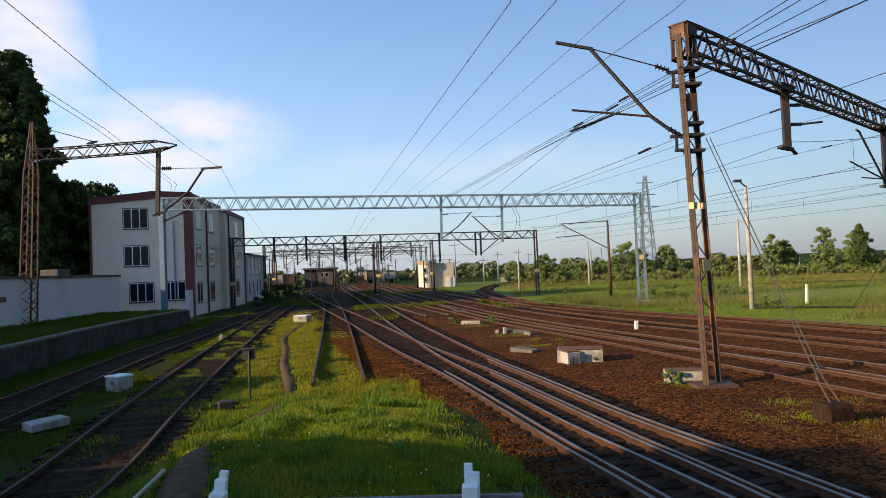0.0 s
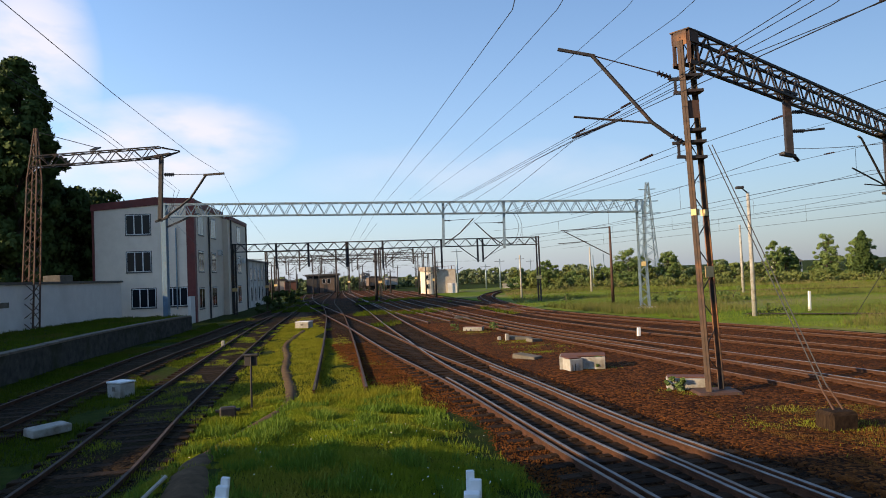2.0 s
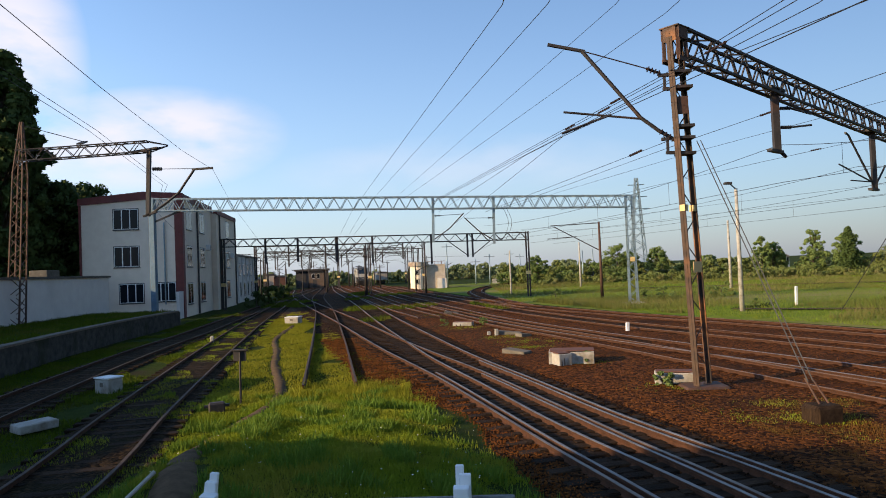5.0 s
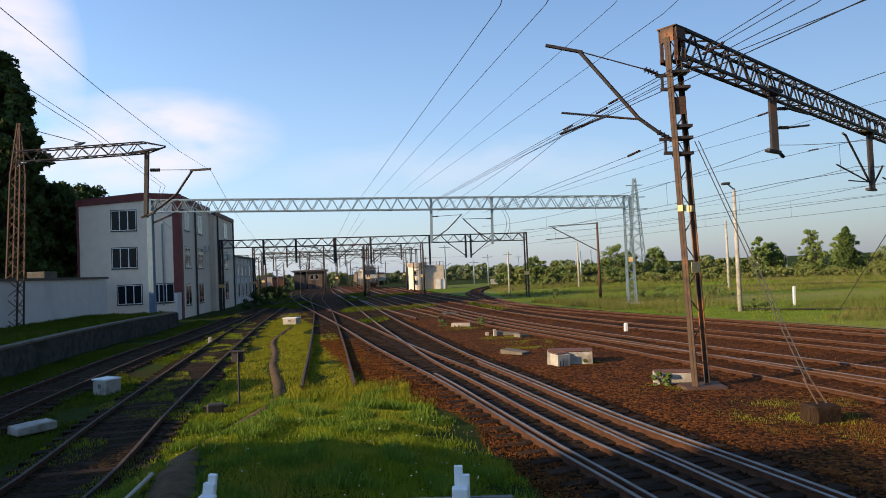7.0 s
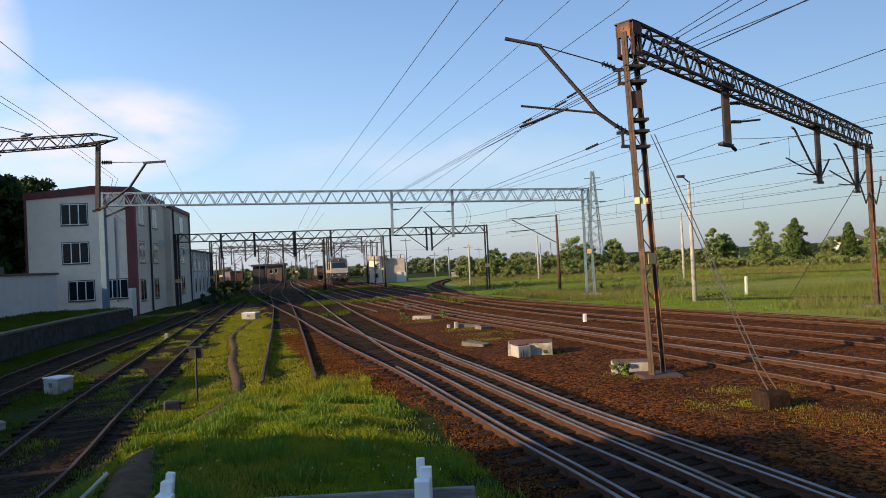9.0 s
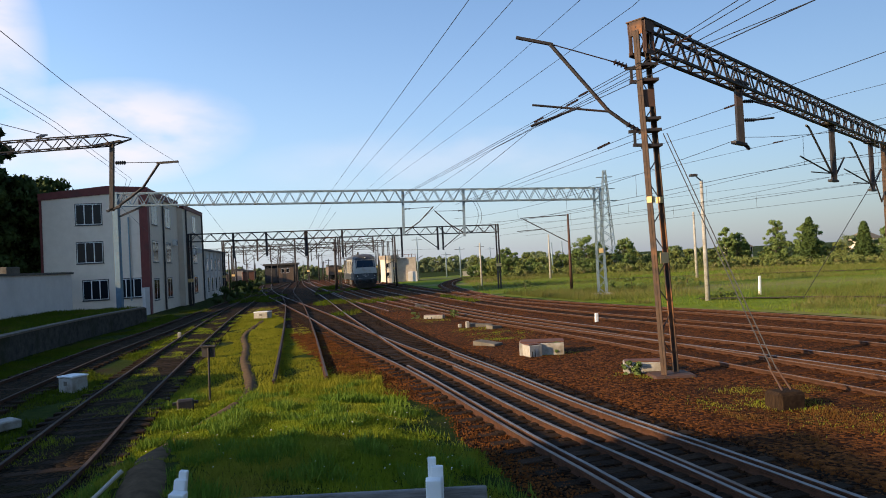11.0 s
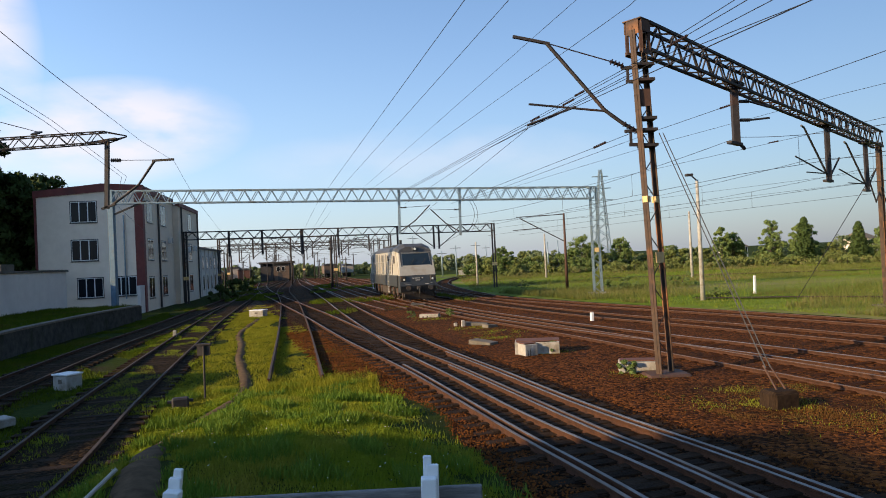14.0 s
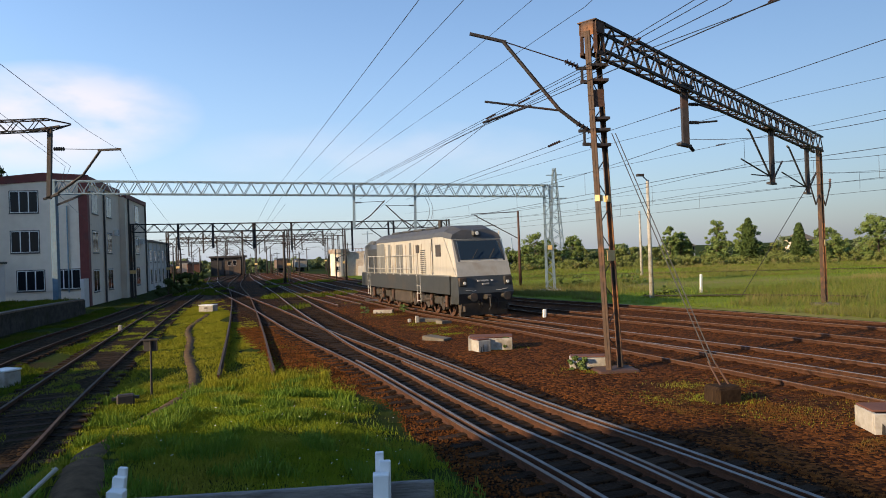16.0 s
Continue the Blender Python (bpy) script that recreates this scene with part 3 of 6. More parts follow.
def window(parent, m, w, h, panes, mat_sill="dark_trim", name="window"):
    """A window let into a wall: local x along the wall, y outwards, z up."""
    bm = bmesh.new()
    box(bm, -w / 2 - 0.07, -0.16, -0.07, w / 2 + 0.07, 0.012, h + 0.07)
    root = part(name, bm, "dark_trim", parent, "dark reveal round white frames", loc=m)
    for i in range(panes):
        x0, x1 = -w / 2 + i * w / panes, -w / 2 + (i + 1) * w / panes
        bm = bmesh.new()
        for q in ((x0, 0.0, x0 + 0.04, h), (x1 - 0.04, 0.0, x1, h), (x0 + 0.04, 0.0, x1 - 0.04, 0.05), (x0 + 0.04, h - 0.05, x1 - 0.04, h)):
            box(bm, q[0], 0.012, q[1], q[2], 0.024, q[3])
        part("frame", bm, "win_frame", root)
        bm = bmesh.new()
        box(bm, x0 + 0.04, 0.0125, 0.05, x1 - 0.04, 0.018, h - 0.05)
        part("pane", bm, "glass", root)
    bm = bmesh.new()
    box(bm, -w / 2 - 0.1, -0.05, -0.11, w / 2 + 0.1, 0.08, -0.071)
    part("sill", bm, mat_sill, root)
    return root


def office():
    """Three-storey office; local x runs along the side wall away, y points left along the gable."""
    m = pose(-24.94, 59.39, 0, 0, 0, 90 - math.degrees(BAZ))
    root = thing("office_building", "three-storey pale plastered office with maroon corner and fascia", "building", m)
    L, W, H = 12.6, 8.5, 10.5
    bm = bmesh.new()
    box(bm, 0, 0, -0.4, L, W, H)
    part("wall", bm, "plaster", root)
    bm = bmesh.new()
    box(bm, L, -0.55, -0.4, 24, W, H - 0.25)
    part("wall", bm, "plaster", root, "slightly projecting rear block")
    bm = bmesh.new()
    prism(bm, [(-0.12, H - 0.1), (-0.12, H + 0.48), (3.2, H + 0.68), (W + 0.12, H + 0.15), (W + 0.12, H - 0.42), (3.2, H - 0.02)], -0.12, 0.3, "x")
    part("fascia", bm, "maroon", root, "maroon sheet-metal fascia")
    bm = bmesh.new()
    box(bm, 0.3, -0.14, H - 0.12, L, 0.3, H + 0.42)
    box(bm, L, -0.7, H - 0.35, 24.1, -0.25, H + 0.1)
    part("fascia", bm, "maroon", root, "maroon gutter edge")
    bm = bmesh.new()
    box(bm, 0.3, 0.3, H - 0.2, 24, W, H + 0.12)
    part("roof", bm, "concrete", root)
    bm = bmesh.new()
    box(bm, -0.07, -0.07, -0.3, 0.62, 0.62, H - 0.1)
    part("corner_strip", bm, "maroon", root, "maroon painted corner strip")
    bm = bmesh.new()
    box(bm, -0.07, W - 0.12, -0.3, 0.5, W + 0.07, H - 0.42)
    part("corner_strip", bm, "maroon", root)
    # downpipes
    for x, y in ((5.6, -0.12), (13.8, -0.67), (23.6, -0.67)):
        bm = bmesh.new()
        tube(bm, [(x, y, 0.0), (x, y, H - 0.3)], 0.09)
        part("downpipe", bm, "dark_trim", root)
    bm = bmesh.new()
    tube(bm, [(-0.12, 1.5, 1.2), (-0.12, 1.5, 8.4)], 0.06)
    part("downpipe", bm, "galvanised", root)
    for z in (7.91, 4.63):
        window(root, pose(0, 4.7, z, 0, 0, 90) @ pose(0, 0, 0, 0, 0, 0), 2.05, 1.75, 3)
    window(root, pose(0, 4.35, 1.46, 0, 0, 90), 2.0, 1.65, 3)
    window(root, pose(0, 1.6, 1.5, 0, 0, 90), 1.9, 1.6, 3)
    for z in (7.9, 4.5, 1.1):
        for x, y in ((2.6, 0.0), (8.0, 0.0), (18.9, -0.55)):
            window(root, pose(x, y, z, 0, 0, 180), 2.0, 1.85, 2)
    for x, y, z in ((10.2, -0.16, 6.2), (16.8, -0.72, 5.4), (20.8, -0.72, 5.6)):
        bm = bmesh.new()
        box(bm, x - 0.4, y - 0.22, z, x + 0.4, y + 0.15, z + 0.6, 0.03)
        unit = part("air_conditioner", bm, "win_frame", root, "white outdoor air-conditioning unit")
        bm = bmesh.new()
        for k in range(5):
            box(bm, x - 0.3, y - 0.235, z + 0.08 + 0.1 * k, x + 0.3, y - 0.225, z + 0.12 + 0.1 * k)
        part("grille", bm, "dark_trim", unit)
    bm = bmesh.new()
    box(bm, -1.6, 0.0, -0.2, -0.1, 0.25, 2.3)
    part("porch_wall", bm, "white_plaster", root, "low white porch wall")
    return root


office()


def rear_building():
    m = pose(-24.94, 59.39, 0, 0, 0, 90 - math.degrees(BAZ))
    root = thing("rear_building", "long two-storey pale plastered building with narrow windows", "building", m)
    bm = bmesh.new()
    box(bm, 25.6, 0.0, -0.4, 47, 8, 6.1)
    part("wall", bm, "white_plaster", root)
    bm = bmesh.new()
    box(bm, 25.5, -0.25, 6.1, 47.2, 8.2, 6.32)
    part("roof", bm, "dark_trim", root)
    for k in range(6):
        x = 27.3 + 3.3 * k
        window(root, pose(x, 0, 3.6, 0, 0, 180), 0.9, 1.5, 1)
        window(root, pose(x + 0.3, 0, 0.9, 0, 0, 180), 0.9, 1.7, 1)
        bm = bmesh.new()
        box(bm, x + 1.5, -0.12, -0.3, x + 1.8, 0.0, 6.05)
        part("pilaster", bm, "white_plaster", root)
    return root


rear_building()


def annex():
    m = pose(-27.40, 51.4, 1.1, 0, 0, 90 + math.degrees(math.atan2(1.7, 15.1)))
    root = thing("annex", "low white plastered flat-roofed annex above the platform", "building", m)
    bm = bmesh.new()
    box(bm, -40, 0, -0.3, 0, 9, 2.6)
    part("wall", bm, "white_plaster", root)
    bm = bmesh.new()
    box(bm, -40.1, -0.12, 2.6, 0.15, 9.1, 2.75)
    part("roof", bm, "dark_trim", root)
    bm = bmesh.new()
    box(bm, -5.2, 2.0, 2.75, -3.4, 3.2, 3.25, 0.04)
    part("roof_vent", bm, "concrete", root, "grey boxed roof vent")
    bm = bmesh.new()
    box(bm, -16.0, -0.03, 1.35, -15.2, 0.002, 1.65)
    part("wall_plate", bm, "concrete", root, "small grey plate on the wall")
    return root


annex()


# wall added out of view so that its shadow falls on the foreground
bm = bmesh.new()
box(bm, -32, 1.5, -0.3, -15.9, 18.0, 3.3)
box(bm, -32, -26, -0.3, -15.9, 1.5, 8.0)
tagged(part("shade_wall", bm, "white_plaster"), "plain unseen wall added to shade the siding and foreground", "wall", kind="structure")


# ---- masts and gantries of the overhead line ----
def insulator(bm, a, b, r=0.06, discs=5):
    a, b = Vector(a), Vector(b)
    tube(bm, [a, b], r * 0.45)
    d = (b - a).normalized()
    for i in range(discs):
        c = a.lerp(b, (i + 0.5) / discs)
        tube(bm, [c - d * 0.012, c + d * 0.012], r, 8)
    return bm


def near_gantry():
    root = thing("portal_gantry", "rusty steel portal gantry with lattice beam and paired-channel mast", "gantry")
    ax = Vector((16.3, 15.1, 0)).normalized()
    base = Vector((5.86, 17.55, 0))
    head = Vector((5.62, 17.66, 0))
    right = Vector((21.9, 32.75, 0))

    def mast(b, top, lean, mat):
        for s in (-1, 1):
            a = b + ax * s * 0.25
            t = b + ax * s * 0.205 + lean + Vector((0, 0, top))
            n = Vector((-ax.y, ax.x, 0))
            mid = a.lerp(t, 0.52)
            # lower right channel orange, left dark: sunlight on the mast put into the colour
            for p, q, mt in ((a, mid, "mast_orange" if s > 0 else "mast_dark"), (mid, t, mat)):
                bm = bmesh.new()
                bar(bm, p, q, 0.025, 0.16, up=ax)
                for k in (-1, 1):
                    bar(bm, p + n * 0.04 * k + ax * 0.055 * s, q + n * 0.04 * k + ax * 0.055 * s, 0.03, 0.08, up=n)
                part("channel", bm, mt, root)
        for i in range(13):
            f = 0.06 + i * 0.075
            p = b + lean * f + Vector((0, 0, top * f))
            k = 1 if i % 2 else -1
            bm = bmesh.new()
            bar(bm, p - ax * 0.27 * k, p + ax * 0.27 * k + Vector((0, 0, 0.45)), 0.03, 0.012, up=Vector((-ax.y, ax.x, 0)))
            part("batten", bm, "dark_steel", root)
    mast(base, 9.0, head - base, "mast_dark")
    mast(right, 8.0, Vector((0, 0, 0)), "mast_dark")
    # painted bands
    for z, h in ((4.52, 0.16), (2.95, 0.28)):
        f = z / 9.0
        p = base.lerp(head, f)
        n = Vector((-ax.y, ax.x, 0))
        for s in (-1, 1):
            bm = bmesh.new()
            q = p + ax * s * 0.23
            if z > 4:
                bar(bm, q + Vector((0, 0, z)), q + Vector((0, 0, z + h)), 0.14, 0.16, up=ax)
                part("band", bm, "ochre_paint", root, "flaking ochre painted band")
        if z < 4:
            bm = bmesh.new()
            c = p - n * 0.11
            bar(bm, c + Vector((0, 0, z)), c + Vector((0, 0, z + h)), 0.02, 0.4, up=ax)
            part("mast_plate", bm, "ochre_paint", root, "pale mast plate")
    bm = bmesh.new()
    c = Vector((right.x, right.y, 3.0)) - Vector((-ax.y, ax.x, 0)) * 0.13
    bar(bm, c, c + Vector((0, 0, 0.3)), 0.02, 0.3, up=ax)
    part("mast_plate", bm, "ochre_paint", root)
    # head box and beam
    n = Vector((-ax.y, ax.x, 0))
    for sx in (-1, 1):
        for k in (-1, 1):
            bm = bmesh.new()
            p = head + ax * 0.19 * sx + n * 0.2 * k
            bar(bm, p + Vector((0, 0, 8.4)), p + Vector((0, 0, 9.2)), 0.08)
            part("head_post", bm, "rusty_steel", root)
    for k in (-1, 1):
        for z in (8.44, 9.16):
            bm = bmesh.new()
            bar(bm, head - ax * 0.22 + n * 0.2 * k + Vector((0, 0, z)), head + ax * 0.22 + n * 0.2 * k + Vector((0, 0, z)), 0.07)
            part("head_rail", bm, "rusty_steel", root)
    for k in (-1, 1):
        for z0, z1 in ((8.94, 9.24), (8.36, 8.48)):
            bm = bmesh.new()
            c1 = head + n * 0.245 * k
            bar(bm, c1 + Vector((0, 0, z0)), c1 + Vector((0, 0, z1)), 0.02, 0.44, up=ax)
            part("head_cheek", bm, "rusty_steel", root, "rusty plate closing the head of the mast")
    bm = bmesh.new()
    bar(bm, head - ax * 0.27 + Vector((0, 0, 9.26)), head + ax * 0.28 + Vector((0, 0, 9.26)), 0.54, 0.03)
    part("head_cap", bm, "mast_dark", root, "dark cap plate")
    bm = bmesh.new()
    c0 = head - ax * 0.245
    bar(bm, c0 + Vector((0, 0, 8.88)), c0 + Vector((0, 0, 9.24)), 0.02, 0.36, up=n)
    part("head_plate", bm, "mast_orange", root, "rusty orange head plate")
    bm = bmesh.new()
    lattice(bm, head + ax * 0.25 + Vector((0, 0, 8.9)), right + Vector((0, 0, 8.1)), 0.40, 0.72, 0.46, 0.075, 0.04)
    part("lattice_beam", bm, "dark_steel", root, "dark lattice beam")
    # droppers with their brackets
    for f, top, low, w in ((0.262, 8.5, 6.55, 0.26), (0.66, 8.1, 5.75, 0.22), (0.90, 7.75, 5.55, 0.2)):
        p = head.lerp(right, f)
        bm = bmesh.new()
        bar(bm, p + Vector((0, 0, top)), p + Vector((0, 0, low)), w * 0.8, w * 0.6)
        d = part("dropper", bm, "dark_steel", root, "steel dropper post")
        bm = bmesh.new()
        bar(bm, p + ax * -0.5 + Vector((0, 0, top)), p + ax * 0.5 + Vector((0, 0, top)), 0.3, 0.1)
        part("clamp", bm, "dark_steel", d)
        bm = bmesh.new()
        bar(bm, p + ax * -0.55 + Vector((0, 0, low)), p + ax * 0.3 + Vector((0, 0, low)), 0.16, 0.09)
        part("clamp", bm, "dark_steel", d)
        bm = bmesh.new()
        if f < 0.5:
            for z in (1.35, 0.75):
                insulator(bm, p + Vector((0.15, 0, low + z)), p + Vector((0.5, 0.05, low + z)))
                tube(bm, [p + Vector((0.5, 0.05, low + z)), p + Vector((1.15, 0.1, low + z - 0.2 + (0.25 if z < 1 else 0)))], 0.035)
                part("bracket", bm, "wire", d)
                bm = bmesh.new()
            insulator(bm, p + ax * 0.3 + Vector((0, 0, low)), p + ax * 0.6 + Vector((0, 0, low - 0.12)))
        else:
            for pts, rr in (([p + Vector((0, 0, low + 0.1)), p - ax * 1.2 + Vector((-0.5, 0, low + 2.1)), p - ax * 1.5 + Vector((-0.5, 0, low + 2.15))], 0.045),
                            ([p + Vector((0, 0, low + 0.25)), p - ax * 1.5 + Vector((-0.8, 0, low + 0.95))], 0.03),
                            ([p + Vector((0, 0, low + 0.3)), p - ax * 0.9 + Vector((-0.6, 0, low + 0.35))], 0.025)):
                tube(bm, pts, rr)
                part("arm", bm, "wire", d)
                bm = bmesh.new()
            tube(bm, [p + Vector((0, 0, low + 0.1)), p + ax * 0.8 + Vector((0.2, 0, low + 1.0))], 0.04)
        part("bracket", bm, "wire", d)
    for k in (-1, 1):
        bm = bmesh.new()
        m0 = right + Vector((0, 0, 5.8))
        tube(bm, [m0, m0 + ax * 0.9 * k + Vector((0, 0, -0.75)), m0 + ax * 1.8 * k + Vector((0, 0, 0.15)), m0 + ax * 2.0 * k + Vector((0, 0, 0.55))], 0.035)
        part("arm", bm, "dark_steel", root)
        bm = bmesh.new()
        insulator(bm, m0 + ax * 1.95 * k + Vector((0, 0, 0.2)), m0 + ax * 2.02 * k + Vector((0, 0, 0.7)), 0.07)
        part("strain_insulator", bm, "rust_red", root, "red-brown insulator")
    # cantilever on the near mast
    bm = bmesh.new()
    y = 17.62
    tube(bm, [(5.52, y, 6.35), (5.1, y, 6.62), (4.65, y, 6.98), (3.22, y, 8.79)], 0.05)
    bar(bm, (3.3, y, 8.77), (2.35, y, 9.0), 0.08, 0.07)
    tube(bm, [(4.68, y, 6.95), (2.68, y, 7.22)], 0.03)
    tube(bm, [(3.9, y, 7.1), (2.6, y - 0.1, 6.65)], 0.035)
    part("cantilever", bm, "dark_steel", root, "hinged steel cantilever arm")
    bm = bmesh.new()
    tube(bm, [(3.2, y, 8.8), (4.85, y, 8.25)], 0.016)
    insulator(bm, (4.85, y, 8.25), (5.2, y, 8.1), 0.08, 4)
    part("strain_insulator", bm, "insulator", root, "dark strain insulator with its stay")
    bm = bmesh.new()
    insulator(bm, (5.5, y, 6.36), (5.1, y, 6.62), 0.08, 4)
    part("strain_insulator", bm, "insulator", root, "dark strain insulators")
    for z in (8.05, 6.4):
        bm = bmesh.new()
        bar(bm, (5.15, y, z), (5.8, y, z + 0.02), 0.08)
        bar(bm, (5.3, y, z), (5.3, y, z - 0.36), 0.06)
        bar(bm, (5.25, y, z - 0.35), (5.8, y, z - 0.38), 0.08)
        part("bracket", bm, "dark_steel", root, "dark steel bracket")
    for z in (8.1, 7.7, 6.7, 6.4, 6.0):
        bm = bmesh.new()
        box(bm, 5.5, y - 0.2, z - 0.035, 5.95, y + 0.16, z + 0.035)
        part("clamp_band", bm, "dark_steel", root)
    bm = bmesh.new()
    box(bm, 5.55, y - 0.17, 7.0, 5.82, y - 0.13, 7.45)
    part("sign_plate", bm, "rusty_steel", root)
    # foundations
    for b in (base, right):
        bm = bmesh.new()
        box(bm, b.x - 0.55, b.y - 0.45, -0.2, b.x + 0.55, b.y + 0.45, 0.12, 0.05)
        part("footing", bm, "rusty_steel" if b is base else "concrete", root, "squat concrete footing stained with rust")
    return root


near_gantry()


def anchor_block():
    root = thing("anchor_block", "dark weathered concrete anchor block holding the guy wires", "anchor block", pose(6.75, 13.5, 0, 0, 0, 12))
    bm = bmesh.new()
    box(bm, -0.3, -0.25, -0.15, 0.3, 0.25, 0.4, 0.06)
    part("block", bm, "sleeper", root)
    bm = bmesh.new()
    tube(bm, [(-0.05, 0, 0.4), (-0.1, 0.3, 0.85)], 0.02)
    tube(bm, [(0.15, 0, 0.4), (0.05, 0.3, 0.85)], 0.02)
    part("eye_bolt", bm, "rusty_steel", root)


anchor_block()


def g1():
    root = thing("portal_gantry", "long galvanised portal gantry with a shallow lattice beam", "gantry")
    a, b = Vector((-23.2, 50.05, 8.95)), Vector((12.9, 53.7, 8.0))
    bm = bmesh.new()
    lattice(bm, a, b, 0.7, 0.9, 0.5, 0.085, 0.05)
    part("lattice_beam", bm, "galvanised", root)
    bm = bmesh.new()
    lattice(bm, (12.95, 53.7, 0), (12.9, 53.7, 8.5), 0.62, 0.5, 0.55, 0.09, 0.035, taper=0.75)
    part("lattice_mast", bm, "galvanised", root)
    bm = bmesh.new()
    box(bm, -23.42, 49.85, 1.0, -23.02, 50.25, 9.5, 0.03)
    part("box_mast", bm, "blue_paint", root, "faded blue box-section mast")
    bm = bmesh.new()
    box(bm, 12.2, 53.2, -0.2, 13.7, 54.2, 0.14, 0.04)
    part("footing", bm, "pale_concrete", root)
    bm = bmesh.new()
    box(bm, 12.75, 53.38, 3.3, 13.1, 53.42, 3.65)
    part("mast_plate", bm, "ochre_paint", root)
    bm = bmesh.new()
    bar(bm, (-23.0, 50.0, 7.7), (-20.8, 50.2, 8.6), 0.12)
    part("knee_brace", bm, "dark_steel", root)
    for f, low in ((0.578, 5.4), (0.707, 5.1)):
        p = a.lerp(b, f)
        bm = bmesh.new()
        bar(bm, (p.x, p.y, p.z + 0.45), (p.x - 0.08, p.y, low), 0.2, 0.14)
        d = part("dropper", bm, "galvanised", root, "galvanised dropper post")
        bm = bmesh.new()
        k = 1 if f < 0.6 else -1
        tube(bm, [(p.x, p.y, low + 0.2), (p.x + 1.2 * k, p.y, low + 1.0), (p.x + 2.3 * k, p.y, low + 2.1)], 0.05)
        tube(bm, [(p.x, p.y, low + 2.0), (p.x + 2.2 * k, p.y, low + 2.05)], 0.02)
        insulator(bm, (p.x, p.y, low + 2.0), (p.x + 0.5 * k, p.y, low + 2.0), 0.08)
        part("cantilever", bm, "dark_steel", d)
    bm = bmesh.new()
    for s in (0.0, 0.25):
        pts = [(2.9 + s + 0.5 * math.sin(i / 10 * math.pi), 52.7, 8.0 - 0.26 * i) for i in range(11)]
        tube(bm, pts, 0.014, 4)
    part("jumper_cable", bm, "wire", root, "looping jumper cables")


g1()


def gantry(a, b, z_a, z_b, h, mat, droppers, masts, label):
    root = thing("portal_gantry", label, "gantry")
    a, b = Vector((*a, z_a)), Vector((*b, z_b))
    bm = bmesh.new()
    lattice(bm, a, b, 0.5, h, 0.7, 0.09, 0.05)
    part("lattice_beam", bm, mat, root)
    for f, low, k in droppers:
        p = a.lerp(b, f)
        bm = bmesh.new()
        bar(bm, (p.x, p.y, p.z + h / 2), (p.x, p.y, low), 0.2, 0.16)
        d = part("dropper", bm, mat, root)
        if k:
            bm = bmesh.new()
            tube(bm, [(p.x, p.y, low + 0.2), (p.x + 2.0 * k, p.y, low + 1.75)], 0.055)
            tube(bm, [(p.x + 1.7 * k, p.y, low + 1.7), (p.x + 3.2 * k, p.y, low + 1.85)], 0.035)
            part("cantilever", bm, mat, d)
    for f in masts:
        p = a.lerp(b, f)
        for s in (-0.13, 0.13):
            bm = bmesh.new()
            bar(bm, (p.x + s, p.y, -0.1), (p.x + s, p.y, p.z + h / 2 + 0.1), 0.16, 0.2)
            part("mast", bm, mat, root)
        bm = bmesh.new()
        box(bm, p.x - 0.28, p.y - 0.14, 2.4, p.x + 0.28, p.y - 0.11, 2.75)
        part("mast_plate", bm, "ochre_paint", root)
    return root


gantry((-25.5, 71), (6.67, 73.65), 6.95, 6.5, 0.78, "dark_steel", [(0.137, 4.66, 0), (0.242, 4.7, 0), (0.367, 4.5, -1), (0.371, 4.55, 1), (0.486, 4.25, 1), (0.68, 3.9, 0), (0.80, 4.48, -1), (0.817, 4.46, 1)], [0.0, 1.0], "dark steel portal gantry across the yard throat")
gantry((-31.1, 100), (-6.2, 100), 7.25, 6.9, 0.9, "dark_steel", [(0.2, 4.6, 1), (0.42, 4.6, -1), (0.66, 4.9, 1), (0.88, 5.0, -1)], [0.0, 0.68, 1.0], "dark steel portal gantry farther down the yard")
gantry((-47, 140), (-10, 143), 7.6, 7.4, 0.9, "dark_steel", [(0.2, 4.6, 1), (0.4, 4.6, -1), (0.6, 4.9, 1), (0.8, 5.0, -1)], [0.0, 0.55, 1.0], "distant dark portal gantry over the tracks")


